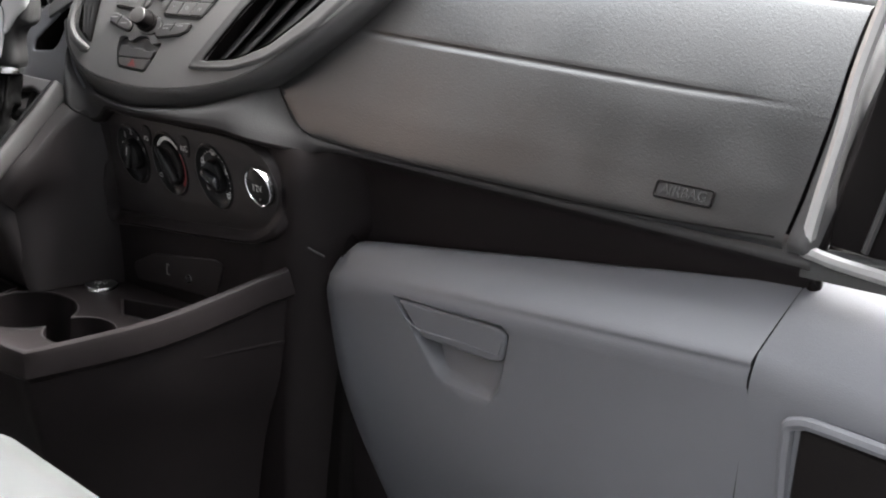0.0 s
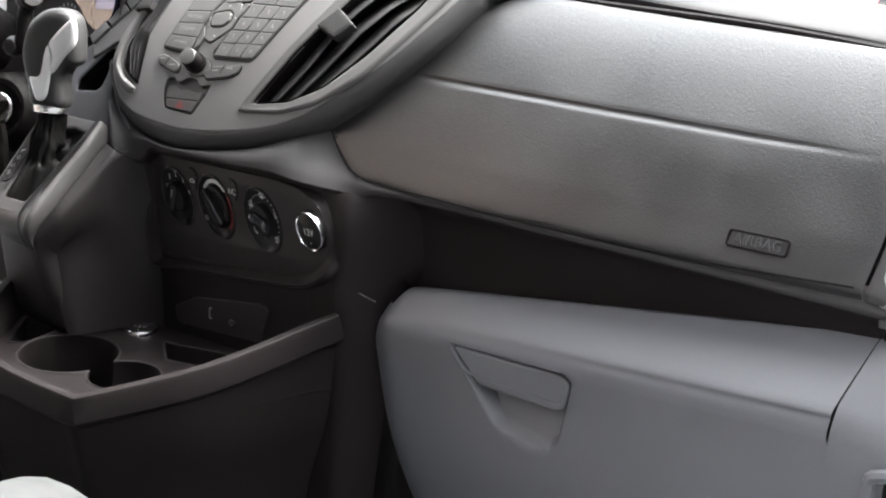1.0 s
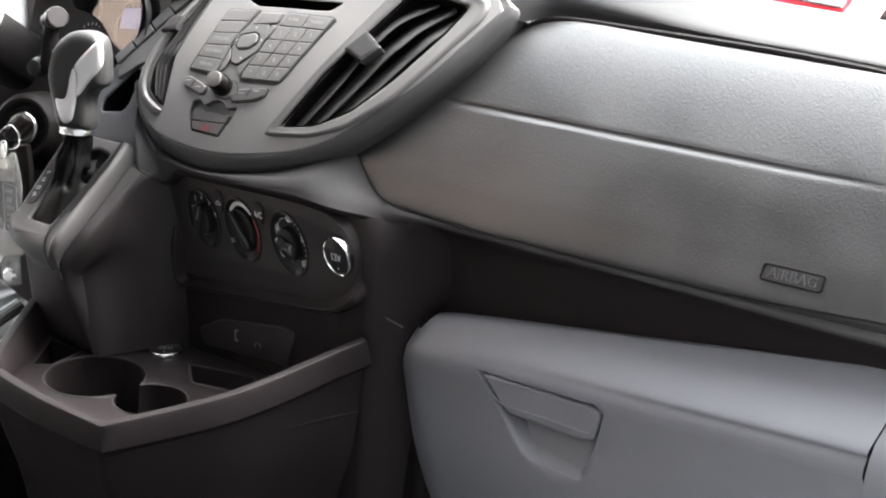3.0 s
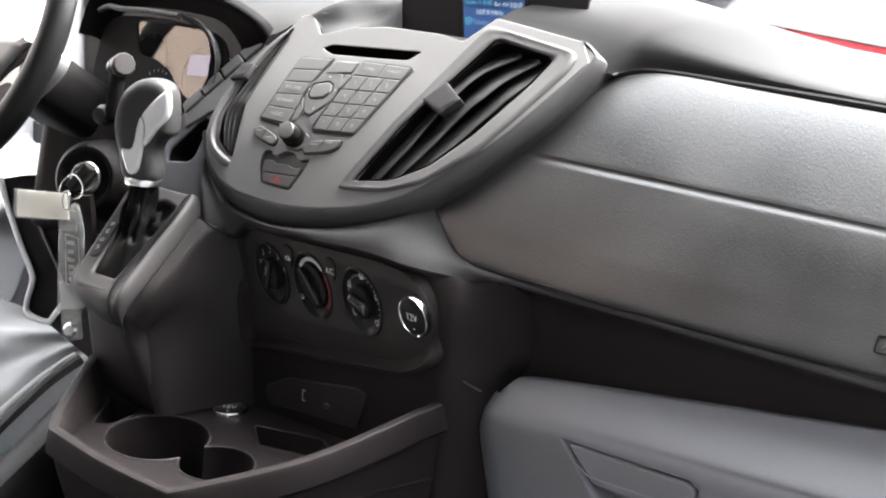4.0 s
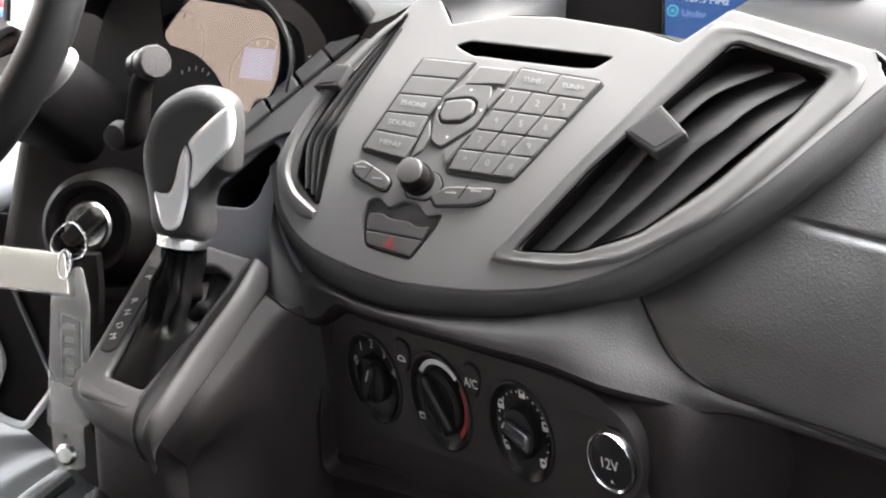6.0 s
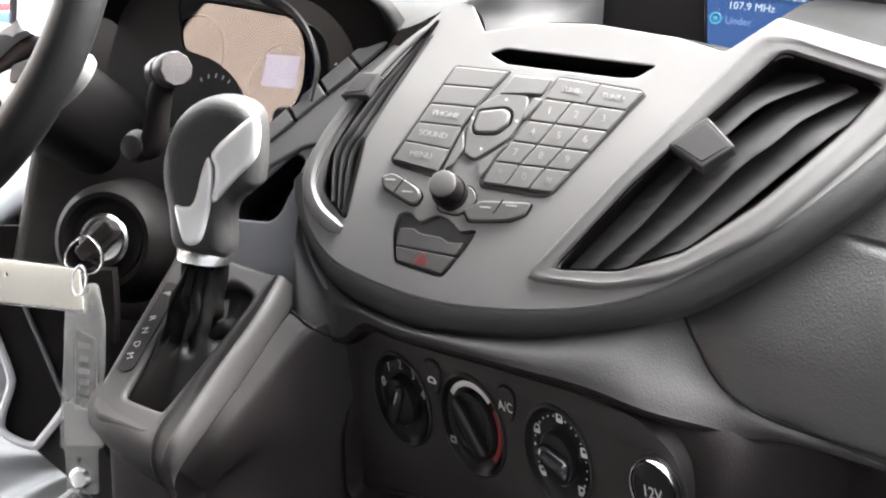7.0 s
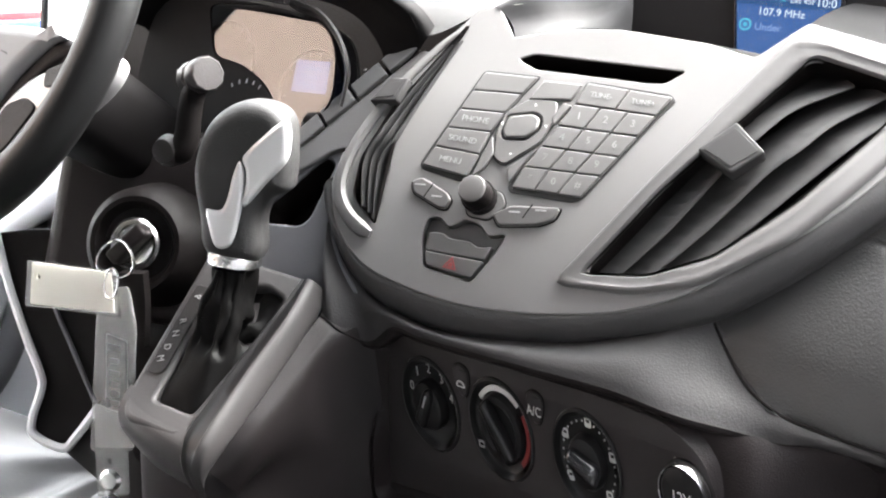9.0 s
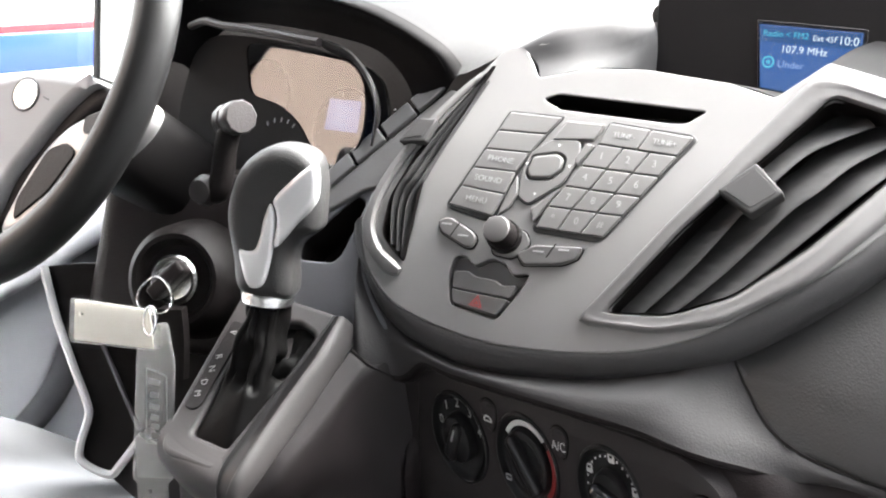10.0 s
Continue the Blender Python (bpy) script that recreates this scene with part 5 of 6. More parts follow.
IG = plane((-0.248, -0.100, 0.671), (0.85, 0.42, 0), (0.42, -0.86, 0.28))
part("lower_shroud", solid(on(IG, [(-110, -75, -60), (45, -60, -60), (60, -70, -150), (-110, -75, -150), (-105, 70, -50), (48, 95, -40), (60, 95, -150), (-100, 80, -150)]), 0.02, 4), BLACK_SATIN, column)
part("lock_housing", lathe([(0.050, -0.050), (0.044, -0.012), (0.037, -0.004), (0.033, -0.004), (0.028, -0.012), (0, -0.014)], IG, 40), BLACK, column)
lock = part("ignition_lock", lathe([(0.0205, -0.014), (0.0205, -0.004), (0.0185, -0.002), (0.0155, -0.004), (0.0155, -0.010), (0, -0.010)], IG, 36), SATIN, column, "bright metal lock ring")
part("lock_face", lathe([(0.0155, -0.011), (0.0150, -0.006), (0, -0.006)], IG, 30), SATIN, lock)
stalk = thing("wiper_stalk", "black wiper stalk with a turning end", "stalk", (-0.211, -0.09, 0.75))
sp = spline([(-0.2290, -0.0800, 0.7475), (-0.2215, -0.0790, 0.7490), (-0.2190, -0.0765, 0.7600), (-0.2195, -0.0748, 0.7760), (-0.2200, -0.0725, 0.7900), (-0.2180, -0.0705, 0.7985)], 5)
part("arm", sweep(sp, ring_profile(0.0098, 12), up=(1, 0.1, 0), scale=lambda t: 1.05 - 0.15 * t), BLACK, stalk)
SE = plane((-0.2095, -0.0720, 0.8080), (0.4, 0.3, -0.85), (0.90, -0.25, 0.34))
part("twist_end", lathe([(0.009, -0.026), (0.0125, -0.023), (0.0130, -0.012), (0.0118, -0.0105), (0.0118, -0.0085), (0.0130, -0.007), (0.0134, 0.006), (0.0120, 0.008), (0, 0.0083)], SE, 10), HEATER, stalk)
part("base_ball", lathe([(0.0, -0.012), (0.009, -0.009), (0.0125, 0.0), (0.009, 0.009), (0, 0.012)], plane((-0.2295, -0.0840, 0.7475), (1, 0, 0), (0.3, -0.9, 0.1)), 20), CHARCOAL_SOFT, stalk)

cluster = thing("instrument_cluster", "instrument cluster behind a glossy lens under a hood", "instruments", L.translation)
hood_out = on(L, [(-150, -10, 25), (-147, 24, 25), (-135, 46, 25), (-94, 60, 25), (-5, 69, 20), (60, 68, 5), (116, 53, -15)]) + [Vector((-0.112, 0.058, 0.848))]
hood_in = on(L, [(-140, -20, -15), (-138, 10, -15), (-120, 32, -15), (-85, 42, -16), (0, 46, -18), (60, 42, -22), (98, 20, -26), (112, -10, -30)])
hood_mid = [(a + b) / 2 + Vector((0, 0.006, 0.004)) for a, b in zip(hood_out, hood_in)]
roll = [p + Vector((0.0, 0.012, 0.004)) for p in hood_out]
part("hood", loft([hood_in, hood_mid, hood_out, roll], smooth=5), BLACK_MATTE, cluster, "black binnacle hood")
lens_out = spline(mm([(-136, -10), (-130, 12), (-112, 24), (-60, 30), (7, 32), (52, 26), (73, 8), (84, -22), (78, -42), (50, -64), (-40, -80), (-120, -70)]), 4, True)
clear_out = rounded(mm([(-76, 23), (-20, 31), (36, 31), (60, 27), (74, 8), (84, -22), (79, -46), (62, -56), (36, -46), (10, -27), (-18, -18), (-52, -17)]), 0.010)
LL = plane(L.translation, (1, 0.1, 0), (0.02, -0.93, 0.36))
bm_lens = bmesh.new()
bm_lens.faces.new([bm_lens.verts.new(LL @ Vector((p[0], p[1], -0.004))) for p in clear_out])
part("lens", bm_lens, LENS, cluster, "glossy clear lens")
part("dial_face", plate(lens_out, L, 0.004, 0.0005, w=-0.030), BLACK_MATTE, cluster)
part("mask", plate(lens_out, LL, 0.002, 0.0004, [clear_out], w=-0.0025), BLACK_MATTE, cluster, "black mask round the lens")
for cu, cv, r in ((-70, -20, 36), (36, -24, 34)):
    gauge = part("gauge", plate(mm(disc(r, 40, cu, cv)), L, 0.003, 0.0008, [mm(disc(r - 1.6, 40, cu, cv))], w=-0.027), BLACK_MATTE, cluster)
    for k in range(13):
        a = radians(220 - 260 * k / 12)
        part("tick", plate(mm([(-0.6, -2), (0.6, -2), (0.6, 2), (-0.6, 2)]), turned(L, cu + (r - 5) * math.cos(a), cv + (r - 5) * math.sin(a), -28, math.degrees(a) - 90), 0.001, 0.0001), BLACK, gauge)
part("trip_display", plate(rounded(mm([(25, -3), (60, 1), (64, -24), (28, -28)]), 0.001), L, 0.002, 0.0003, w=-0.016), TRIP, cluster, "pale blue lit trip display")
for v in (-7, -14, -21):
    part("trip_line", plate(rounded(mm([(-11, -1.6), (9, -1.2), (9, 1.6), (-11, 1.2)]), 0.0005), turned(L, 45, v, -15.6), 0.0006, 0.0001), TRIP_TEXT, cluster)
for k in range(5):
    t = radians(128 - 15 * k)
    part("scale_mark", plate(mm([(-0.7, -1.8), (0.7, -1.8), (0.7, 1.8), (-0.7, 1.8)]), turned(LL, -2 + 30 * math.cos(t), -60 + 30 * math.sin(t), -2.2, math.degrees(t) - 90), 0.0006, 0.0001), GREY, cluster)
visor = spline(on(L, [(-130, 24, 16), (-110, 31, 18), (-85, 31, 18), (-40, 34, 18), (30, 36, 16)]), 5)
part("visor_edge", sweep(visor, ring_profile(0.0035, 8), up=tuple(L.col[2][:3])), CHARCOAL_SOFT, cluster)
vis2 = [on(L, [(24, 40, 6), (54, 36, 4), (80, 20, 1), (95, -4, -2), (96, -30, -5)]), on(L, [(20, 36, 2), (50, 33, 0), (76, 17, -3), (90, -4, -6), (91, -28, -9)]), on(L, [(18, 34, -14), (48, 30, -14), (72, 16, -14), (86, -4, -14), (88, -26, -14)])]
part("visor_cheek", loft(vis2, smooth=4, thick=0.002), CHARCOAL_SOFT, cluster)

# ---- key and tags ----
keys = thing("ignition_key", "black-headed ignition key turned in the lock", "key", IG.translation)
KM = turned(IG, 0, 0, -4, -38)
part("key_head", plate(rounded(mm([(-5, -16), (5, -16), (6.5, 16), (-6.5, 16)]), 0.005), KM @ Matrix.Rotation(radians(78), 4, "Y"), 0.010, 0.003, w=0.005, segs=3), BLACK_SATIN, keys)
part("key_bow", box(-0.006, 0.006, -0.018, 0.018, 0.0, 0.016, KM, 0.003), BLACK_SATIN, keys)
part("key_ring", sweep([IG @ Vector((-0.004 + 0.0145 * math.cos(a), -0.012 + 0.0145 * math.sin(a), 0.014 + 0.004 * math.sin(2 * a))) for a in [i * math.pi / 20 for i in range(40)]], ring_profile(0.0011, 8), closed=True, up=tuple(IG.col[2][:3])), CHROME, keys, "bright wire key ring")
part("small_loop", sweep([C @ Vector((-0.010 + 0.007 * math.cos(a), -0.101 + 0.011 * math.sin(a), 0.034 + 0.004 * math.cos(a))) for a in [i * math.pi / 14 for i in range(28)]], ring_profile(0.0010, 8), closed=True, up=tuple(C.col[2][:3])), CHROME, keys)
fob = spline([IG @ Vector(p) for p in ((0.008, -0.020, 0.006), (0.012, -0.045, 0.0), (0.016, -0.075, -0.002))], 5)
part("fob", sweep(fob, [(-0.010, -0.005), (0.010, -0.005), (0.010, 0.005), (-0.010, 0.005)], up=tuple(IG.col[2][:3])), BLACK, keys)
tag = thing("paper_tag", "blank cream paper key tag in a clear sleeve", "key tag", C @ Vector((-0.04, -0.11, 0.03)))
card = rounded(mm([(-76, -98), (-73, -129), (-6, -123), (-13, -94)]), 0.0015)
part("card", plate(card, C, 0.0012, 0.0003, [mm(disc(1.5, 12, -69, -108))], w=0.030), PAPER, tag)
part("sleeve", plate(rounded(mm([(-79, -97), (-76, -131), (-3, -124), (-10, -92)]), 0.0015), C, 0.0006, 0.0001, [mm(disc(1.5, 12, -69, -108))], w=0.0315), ACRYLIC, tag)
hold = thing("key_holder", "clear acrylic key holder with engraved lettering and rivet", "key holder", C @ Vector((0, -0.19, 0.02)))
blade = rounded(mm([(-24, -126), (-8, -104), (-2, -104), (8, -132), (19, -224), (15, -225), (21, -258), (-3, -264), (-10, -230), (-14, -230)]), 0.002)
part("acrylic_plate", plate(blade, C, 0.004, 0.0008, [mm(disc(2.2, 14, 2, -236))], w=0.022), ACRYLIC, hold)
part("inner_leaf", plate(rounded(mm([(-18, -196), (12, -200), (18, -223), (-12, -229)]), 0.002), C, 0.002, 0.0004, w=0.0175), STEEL_DARK, hold)
part("rivet", lathe([(0.0085, 0.0), (0.0085, 0.002), (0.006, 0.0045), (0, 0.005)], turned(C, 6, -249, 22), 28), SATIN, hold)
for u, v, h in ((-5, -150, 8), (-3.4, -160, 5), (-2, -169, 7), (-0.6, -177, 5), (0.6, -184, 5), (1.8, -191, 5)):
    part("engraved_bar", plate(rounded(mm([(-h / 2 - 2, -2.4), (h / 2, -2.4), (h / 2, 2.0), (-h / 2 - 2, 2.0)]), 0.0008), turned(C, u, v, 22.3), 0.0005, 0.0001), ENGRAVED, hold)
part("engraved_frame", plate(rounded(mm([(-14, -140), (4, -143), (12, -196), (-6, -199)]), 0.002), C, 0.0005, 0.0001, [rounded(mm([(-13.2, -141), (3.2, -143.8), (11, -195.2), (-5.2, -198.2)]), 0.002)], w=0.0225), ENGRAVED, hold)

# ---- driver footwell ----
Q = plane((-0.325, -0.11, 0.49), (0.8, 0.45, 0), (0.48, -0.84, 0.25))
trim = thing("knee_trim", "dark knee trim panel with a pale piped edge", "trim panel", Q.translation)
part("panel", plate(spline(mm([(-75, 150), (-61, 111), (-40, 72), (-20, 37), (-22, 1), (-18, -13), (8, -18), (18, -6), (40, 30), (80, -20), (100, 60), (60, 160)]), 4, True), Q, 0.006, 0.001, w=-0.003), BLACK, trim)
part("lower_panel", plate(rounded(mm([(-16, -14), (8, -22), (40, -40), (80, -62), (110, -40), (60, 40), (20, 0)]), 0.006), Q, 0.004, 0.001, w=-0.006), CHARCOAL_SOFT, trim)
part("piping", sweep(spline(on(Q, [(-78, 150), (-61, 111), (-40, 72), (-21, 40), (-18, 27), (-22, 2), (-18, -12), (8, -18), (18, -7), (34, 22)]), 5), ring_profile(0.0038, 8), up=tuple(Q.col[2][:3])), PIPING, trim, "pale grey piped edge")
part("rib", sweep(on(Q, [(-24, 108), (4, 66), (30, 26)]), ring_profile(0.0022, 8), up=tuple(Q.col[2][:3])), GREY, trim)
P2 = plane((-0.36, -0.12, 0.44), (1, 0, 0), (0.25, -0.35, 0.90))
cover = thing("floor_cover", "pale grey plastic sheet spread over the driver footwell", "floor cover", P2.translation)
sheet = []
for j, (a, b) in enumerate((((-170, -30), (60, -150)), ((-130, 5), (80, -85)), ((-60, 35), (70, -30)), ((0, 55), (66, 25)), ((30, 70), (70, 45)))):
    sheet.append([P2 @ Vector((a[0] / 1000 + (b[0] - a[0]) / 1000 * k / 8, a[1] / 1000 + (b[1] - a[1]) / 1000 * k / 8, -0.012 + 0.004 * math.sin(k * 1.9 + j))) for k in range(9)])
part("sheet", loft(sheet, smooth=4, thick=0.001), SHEET, cover)
part("edge_seal", sweep(spline(on(P2, [(80, 30, -6), (82, -20, -6), (95, -85, -6), (110, -150, -8)]), 5), ring_profile(0.007, 8)), RUBBER, cover)
part("edge_trim", sweep(spline(on(P2, [(70, 30, -5), (70, -20, -5), (80, -85, -5), (92, -150, -6)]), 5), ring_profile(0.004, 8)), GREY_LIGHT, cover)
tunnel = thing("tunnel_cover", "dark moulded tunnel cover beside the console", "trim panel", (-0.26, -0.2, 0.0))
tun = [[P2 @ Vector((u / 1000, v / 1000, w / 1000)) for u, v in ((100, 60), (98, 20), (112, -40), (125, -100), (140, -170))] for w in (-16,)]
tun += [[p + Vector((0.05, -0.02, -0.03)) for p in tun[0]], [p + Vector((0.07, -0.02, -0.20)) for p in tun[0]]]
part("cover", loft(tun, smooth=4, thick=0.003), CHARCOAL_SOFT, tunnel)

# ---- cab shell ----
floor = part("floor", box(-0.88, 0.80, -1.25, 0.75, -0.06, 0.0, bevel=0.005), CARPET)
tagged(floor, "dark rubber cab floor", "floor", kind="structure")
roof = part("roof", box(-0.86, 0.86, -1.30, -0.05, 1.60, 1.66, bevel=0.02), LINING)
tagged(roof, "grey cab roof lining", "roof", kind="structure")
wall = part("wall_rear", box(-0.86, 0.86, -1.32, -1.28, -0.06, 1.62, bevel=0.004), PANEL)
tagged(wall, "grey painted partition behind the seats", "partition", kind="structure")
firewall = part("wall_front", box(-0.86, 0.80, 0.70, 0.76, -0.06, 0.83, bevel=0.005), BLACK)
tagged(firewall, "black bulkhead below the windscreen", "bulkhead", kind="structure")
kick = part("kick_panel", box(-0.90, -0.86, 0.24, 0.85, -0.02, 0.60, bevel=0.01), BLACK)
tagged(kick, "black plastic trim beside the driver footwell", "trim", kind="structure")
ws = part("window_1", loft([[(x, 0.82 + 0.05 * (1 - (x / 0.82) ** 2), 0.84), (x, 0.43 + 0.04 * (1 - (x / 0.82) ** 2), 1.22), (x, -0.03, 1.61)] for x in (-0.82, -0.5, -0.2, 0.2, 0.5, 0.82)], smooth=3), GLASS)
tagged(ws, "clear raked windscreen", "windscreen", kind="structure")
ws.visible_shadow = False
for name, sx in (("trim_left_pillar", -1), ("trim_right_pillar", 1)):
    pil = part(name, sweep(spline([(sx * 0.84, 0.86, 0.80), (sx * 0.83, 0.44, 1.20), (sx * 0.81, -0.05, 1.60)], 5), [(-0.035, -0.05), (0.035, -0.05), (0.045, 0.0), (0.02, 0.05), (-0.02, 0.05), (-0.045, 0.0)], up=(0, -1, 1)), GREY_LIGHT)
    tagged(pil, "pale grey windscreen pillar trim", "pillar", kind="structure")

door = thing("driver_door", "closed driver door with grey trim and map pocket", "door", (-0.88, -0.3, 0.3))
part("trim_panel", box(-0.92, -0.82, -1.0, 0.42, -0.05, 0.66, bevel=0.03), DOOR, door)
arm = [[(-0.82, y, z0), (-0.77, y, z0 + 0.01), (-0.76, y, z0 + 0.05), (-0.80, y, z0 + 0.09), (-0.83, y, z0 + 0.10)] for y, z0 in ((-1.0, 0.36), (-0.5, 0.36), (-0.1, 0.40), (0.2, 0.50), (0.34, 0.56))]
part("arm_rest", loft(arm, smooth=4), DOOR, door)
part("pocket", box(-0.83, -0.77, -0.6, 0.30, 0.02, 0.20, bevel=0.02), DOOR, door)
part("pocket_edge", sweep(spline([(-0.80, -0.05, 0.19), (-0.80, 0.02, 0.22), (-0.80, 0.07, 0.25), (-0.80, 0.125, 0.30), (-0.80, 0.155, 0.37), (-0.80, 0.168, 0.44), (-0.80, 0.172, 0.60)], 5), ring_profile(0.020, 12, 0.012), up=(1, 0, 0)), GREY, door, "grey moulded pocket edge")
part("sill", box(-0.90, -0.80, -1.0, 0.27, 0.655, 0.675, bevel=0.008), RUBBER, door)
post = part("front_post", box(-0.90, -0.80, 0.236, 0.335, 0.60, 1.50, bevel=0.012), WHITE_PAINT, door, "white window post")
part("post_cap", lathe([(0.014, 0.0), (0.013, 0.006), (0.008, 0.009), (0, 0.009)], plane((-0.80, 0.300, 0.800), (0, 1, 0), (1, 0, 0)), 20), CHARCOAL, post)
part("post_seal", box(-0.888, -0.878, 0.230, 0.238, 0.66, 1.50, bevel=0.004), RUBBER, post)
gl = part("pane", loft([[(-0.870, -0.95, 0.66), (-0.870, -0.95, 1.48)], [(-0.870, 0.234, 0.66), (-0.870, 0.234, 1.48)]]), GLASS, door)
gl.visible_shadow = False

pdoor = thing("passenger_door", "passenger door standing open, grey trim with a pocket", "door", (0.84, 0.16, 0.3))
def ptrim(x):
    return [(x, 0.098, 0.18), (x, 0.058, 0.36), (x, 0.0513, 0.55), (x, 0.0505, 0.581), (x, 0.053, 0.595), (x, 0.059, 0.608), (x, 0.117, 0.648), (x, 0.136, 0.655), (x, 0.16, 0.662)]
part("trim_panel", loft([ptrim(x) for x in (0.7885, 0.793, 0.95, 1.3, 1.75)]), GREY, pdoor)
part("door_shell", box(0.80, 1.80, 0.17, 0.21, -0.05, 0.66, bevel=0.01), WHITE_PAINT, pdoor)
part("pocket_rim", sweep(spline([(0.836, 0.066, 0.30), (0.832, 0.054, 0.48), (0.830, 0.050, 0.545), (0.838, 0.047, 0.566), (0.90, 0.045, 0.572), (1.2, 0.045, 0.574), (1.6, 0.048, 0.57)], 5), ring_profile(0.006, 8), up=(0, -1, 0)), GREY, pdoor)
part("pocket_back", box(0.842, 1.62, 0.043, 0.062, 0.22, 0.565, bevel=0.006), BLACK, pdoor, "dark map pocket")
part("sill_rubber", sweep([(0.79, 0.118, 0.678), (0.87, 0.118, 0.685), (1.3, 0.12, 0.685), (1.78, 0.13, 0.685)], [(-0.012, -0.012), (0.012, -0.012), (0.010, 0.010), (-0.010, 0.010)]), RUBBER, pdoor)
part("window_frame", sweep(spline([(1.10, 0.108, 0.686), (0.88, 0.108, 0.686), (0.803, 0.108, 0.688), (0.793, 0.108, 0.700), (0.803, 0.115, 0.79), (0.815, 0.125, 0.89), (0.88, 0.16, 1.20), (0.96, 0.18, 1.45)], 6), ring_profile(0.0062, 8), up=(0, -1, 0)), SILVER, pdoor, "satin silver window surround")
part("corner_panel", plate(rounded([(0.798, 0.692), (1.05, 0.692), (1.12, 1.15), (0.88, 1.15)], 0.01), plane((0, 0.128, 0), (1, 0, 0), (0, -1, 0)), 0.006, 0.002), BLACK, pdoor)
for k in range(3):
    part("rib", sweep([(0.838 + 0.030 * k, 0.120, 0.698), (0.862 + 0.030 * k, 0.120, 0.81), (0.90 + 0.03 * k, 0.120, 0.98)], ring_profile(0.0035, 6), up=(0, -1, 0)), CHARCOAL, pdoor)
part("pillar_seal", sweep(spline([(0.792, 0.16, 0.56), (0.796, 0.125, 0.68), (0.802, 0.16, 0.78), (0.806, 0.25, 0.88), (0.81, 0.5, 0.92)], 6), ring_profile(0.007, 10), up=(1, 0, 0)), BLACK, pdoor)

seat = thing("passenger_seat", "passenger seat cushion under a clear plastic cover", "seat", (0.5, -0.65, 0.0))
part("cushion", solid([Vector(p) for p in ((0.17, -0.95, 0.24), (0.80, -0.95, 0.24), (0.80, -0.33, 0.24), (0.17, -0.33, 0.24), (0.17, -0.95, 0.46), (0.80, -0.95, 0.46), (0.80, -0.29, 0.456), (0.17, -0.29, 0.456))], 0.075, 7), FILM, seat, "cushion under clear plastic")
part("base", box(0.30, 0.76, -0.92, -0.42, 0.0, 0.24, bevel=0.02), BLACK, seat)
part("backrest", solid([Vector(p) for p in ((0.24, -1.08, 0.44), (0.80, -1.08, 0.44), (0.80, -0.94, 0.46), (0.24, -0.94, 0.46), (0.28, -1.22, 1.10), (0.76, -1.22, 1.10), (0.76, -1.10, 1.10), (0.28, -1.10, 1.10))], 0.05, 4), CLOTH, seat)
dseat = thing("driver_seat", "dark cloth driver seat", "seat", (-0.42, -0.7, 0.0))
part("cushion", box(-0.68, -0.16, -0.98, -0.48, 0.24, 0.44, bevel=0.05, segs=4), CLOTH, dseat)
part("base", box(-0.62, -0.22, -0.92, -0.50, 0.0, 0.24, bevel=0.02), BLACK, dseat)
part("backrest", solid([Vector(p) for p in ((-0.68, -1.08, 0.44), (-0.16, -1.08, 0.44), (-0.16, -0.94, 0.46), (-0.68, -0.94, 0.46), (-0.66, -1.22, 1.10), (-0.20, -1.22, 1.10), (-0.20, -1.10, 1.10), (-0.66, -1.10, 1.10))], 0.05, 4), CLOTH, dseat)

# ---- outside ----
ground = part("ground", box(-300, 300, -300, 300, -0.80, -0.75, bevel=0), ASPHALT)
tagged(ground, "pale grey asphalt car park", "ground", kind="structure")


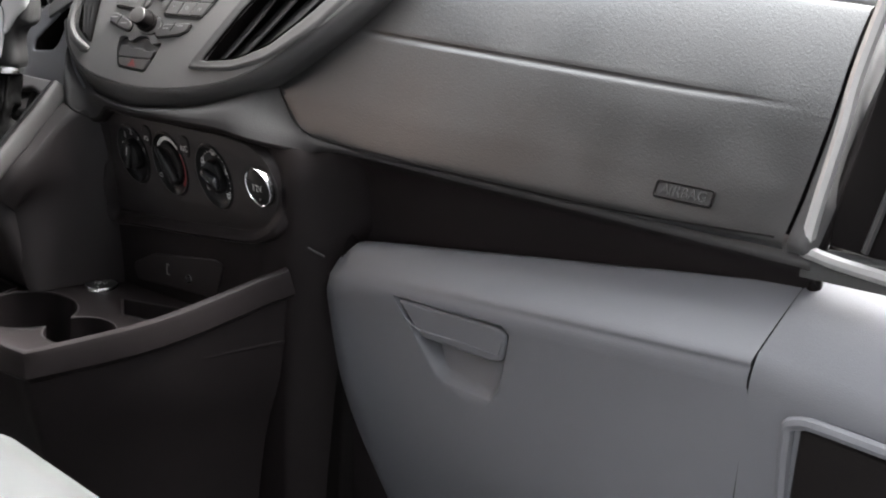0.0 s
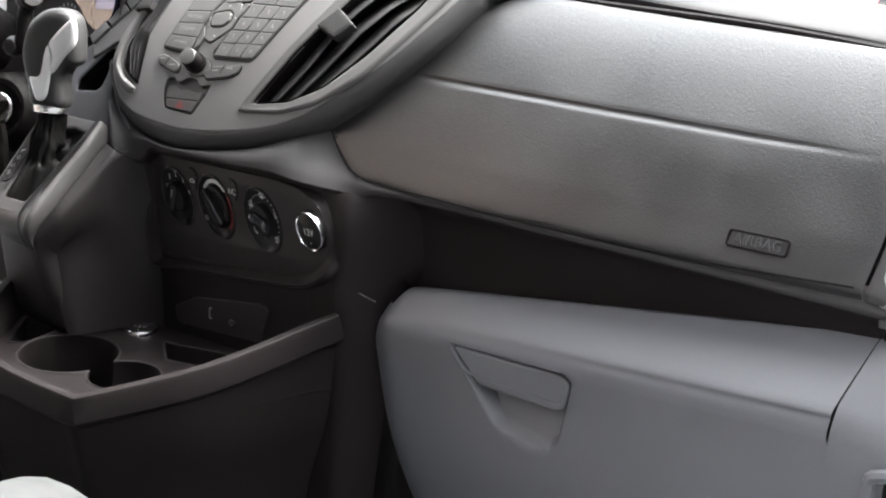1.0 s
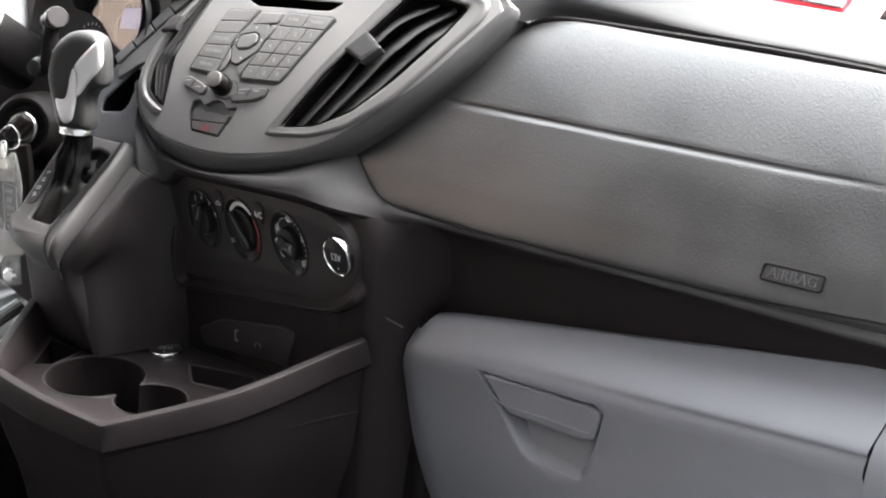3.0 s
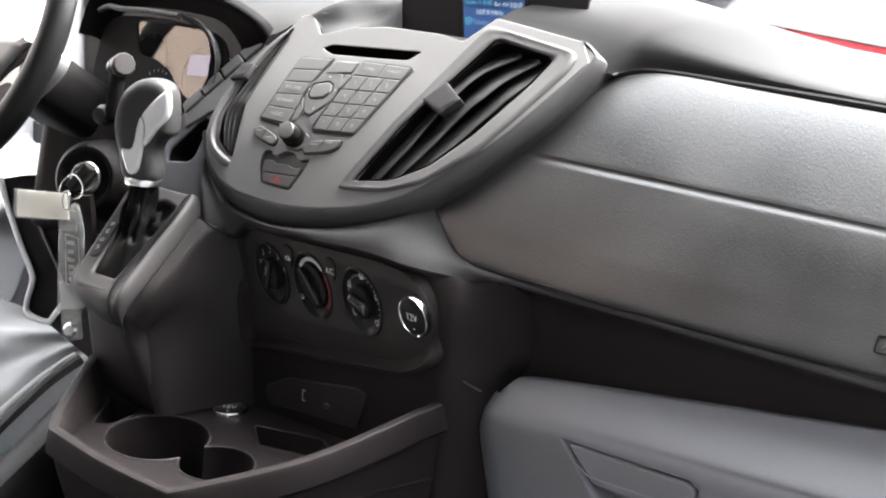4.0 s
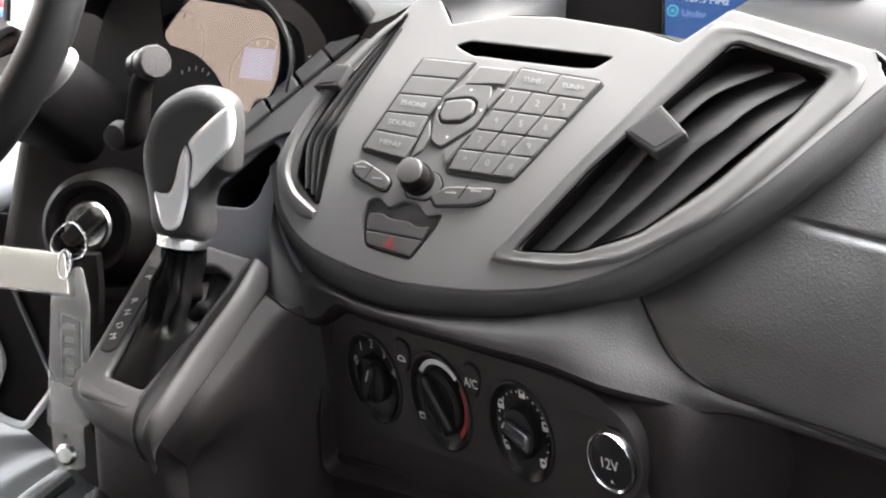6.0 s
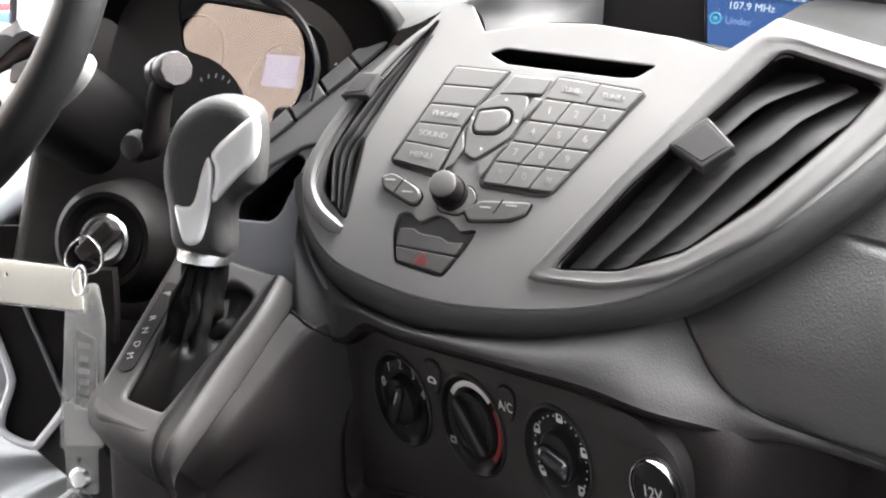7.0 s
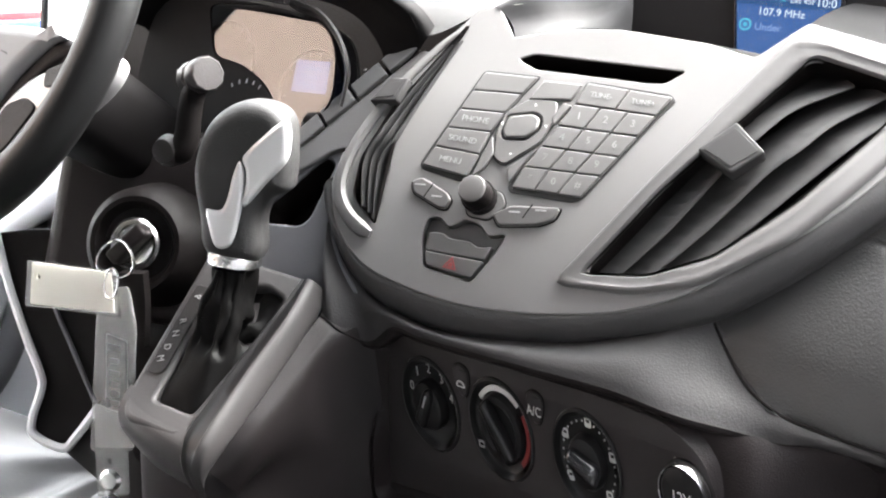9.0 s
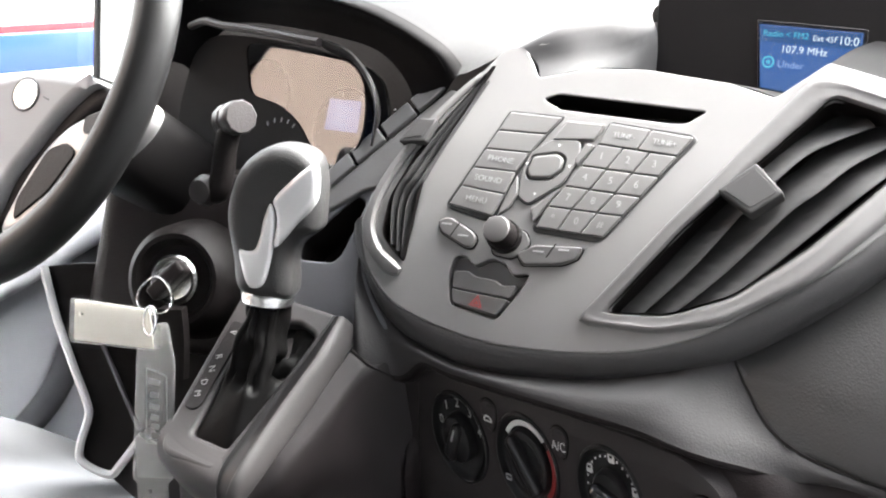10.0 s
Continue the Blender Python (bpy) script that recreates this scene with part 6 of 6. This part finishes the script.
def car(label, paint, at, turn, length=4.4, height=1.45):
    """A simple parked car: body with hood and cabin, glass, lamps and wheels."""
    c = thing("parked_car", label, "car", at)
    m = Matrix.Translation(at) @ Matrix.Rotation(radians(turn), 4, "Z")
    hl, w, h = length / 2, 0.88, height
    side = [(-hl, 0.32), (-hl, 0.72), (-hl + 0.25, 0.82), (-0.55 * hl, 0.90), (-0.25 * hl, h - 0.06), (0.05 * hl, h), (0.45 * hl, h - 0.05), (0.75 * hl, 0.98), (hl - 0.08, 0.92), (hl, 0.55), (hl, 0.30)]
    rows = []
    for y, k in ((-w, 0.94), (-w * 0.96, 1.0), (0, 1.02), (w * 0.96, 1.0), (w, 0.94)):
        rows.append([m @ Vector((x, y * (0.80 if z > 1.0 else 1.0), z * k)) for x, z in side])
    body = part("body", loft(rows, smooth=3), paint, c)
    for x0, z0, x1, z1 in ((-0.53 * hl, 0.93, -0.27 * hl, h - 0.10), (0.48 * hl, h - 0.10, 0.73 * hl, 1.01)):
        q = [m @ Vector((x, y, z)) for x, z, y in ((x0, z0, -0.70), (x0, z0, 0.70), (x1, z1, 0.60), (x1, z1, -0.60))]
        off = (q[1] - q[0]).cross(q[3] - q[0]).normalized() * 0.03
        off = off if off.z > 0 else -off
        part("windscreen", loft([[p + off for p in q[:2]], [q[3] + off, q[2] + off]], thick=0.01), BLACK_GLOSS, body)
    for sx in (-1, 1):
        part("headlight", lathe([(0.0, 0.05), (0.10, 0.03), (0.13, 0.0), (0.10, -0.05)], m @ plane((-hl + 0.06, sx * 0.62, 0.70), (0, 1, 0), (-1, 0, 0.2)), 16), CHROME, body)
        part("tail_light", lathe([(0.0, 0.04), (0.08, 0.03), (0.11, 0.0), (0.09, -0.05)], m @ plane((hl - 0.02, sx * 0.66, 0.78), (0, 1, 0), (1, 0, 0.1)), 16), RED, body)
        part("side_glass", plate(rounded([(-0.42 * hl, 0.95), (0.60 * hl, 0.98), (0.40 * hl, h - 0.12), (-0.22 * hl, h - 0.12)], 0.05), m @ plane((0, sx * 0.80, 0), (1 if sx < 0 else -1, 0, 0), (0, sx, 0.22)), 0.02, 0.004), BLACK_GLOSS, body)
        for x in (-0.62 * hl, 0.62 * hl):
            wm = m @ plane((x, sx * 0.86, 0.32), (1, 0, 0), (0, sx, 0))
            whl = part("wheel", lathe([(0.20, -0.18), (0.32, -0.18), (0.32, 0.0), (0.22, 0.03), (0.20, 0.0)], wm, 24), RUBBER, c)
            part("rim", lathe([(0.20, 0.0), (0.12, 0.02), (0, 0.02)], wm, 20), STEEL, whl)
    return c


car("red parked car seen through the windscreen", RED_PAINT, (-2.5, 6.9, -0.75), 82)
car("white parked car seen through the windscreen", WHITE_PAINT, (0.2, 7.4, -0.75), 82)
car("white parked car seen through the windscreen", WHITE_PAINT, (-5.3, 7.6, -0.75), 84)


def stripes_van(x, y, z):
    """A white panel van whose side carries a red line over a blue band."""
    v = thing("parked_van", "white panel van with a red and blue side stripe", "van", (x, y, z))
    side = [(0.0, 0.35), (0.0, 1.0), (0.10, 1.9), (0.35, 2.15), (1.65, 2.15), (1.9, 1.9), (2.0, 1.0), (2.0, 0.35)]
    rows = [[(x - u, y + d, z + h * k) for u, h in side] for d, k in ((-2.6, 0.55), (-2.5, 0.9), (-1.4, 1.0), (2.4, 1.0), (2.5, 0.97))]
    body = part("body", loft(rows, closed_v=True, cap=True), WHITE_PAINT, v)
    part("red_stripe", box(x + 0.002, x + 0.010, y - 2.3, y + 2.4, z + 0.945, z + 0.972, bevel=0.002), RED_PAINT, body)
    part("blue_stripe", box(x + 0.002, x + 0.010, y - 2.3, y + 2.4, z + 0.815, z + 0.940, bevel=0.002), BLUE_PAINT, body)
    for d in (-1.7, 1.6):
        for s, u in ((1, 0.06), (-1, 2.06)):
            wm = plane((x - u + 0.10 * (s > 0), y + d, z + 0.34), (0, 1, 0), (s, 0, 0))
            wh = part("wheel", lathe([(0.20, -0.20), (0.34, -0.20), (0.34, -0.01), (0.24, 0.01), (0.20, -0.01)], wm, 24), RUBBER, v)
            part("rim", lathe([(0.20, -0.01), (0.12, 0.01), (0, 0.01)], wm, 20), STEEL, wh)
    return v


stripes_van(-3.4, 2.6, -0.75)
building = thing("building", "long pale building beyond the car park", "building", (-22, 10, -0.75))
part("wall", box(-24, -20, -2, 40, -0.75, 5.0, bevel=0.05), WHITE_WALL, building)
part("fascia", box(-24.2, -19.8, -2.2, 40.2, 5.0, 5.5, bevel=0.05), GREY_LIGHT, building)
shed = part("wall_west", box(-10.0, -9.6, -22, -3.5, -0.75, 8.0, bevel=0.03), TAN)
tagged(shed, "tan brick wall beside the car park", "wall", kind="structure")
# out of view, added to hold back sky light from the passenger side
close = part("wall_east_shade", box(4.2, 4.6, -8, 5, -0.75, 5.2, bevel=0.03), SHADE_WALL)
tagged(close, "unseen grey wall added to shade the passenger side", "wall", kind="structure")
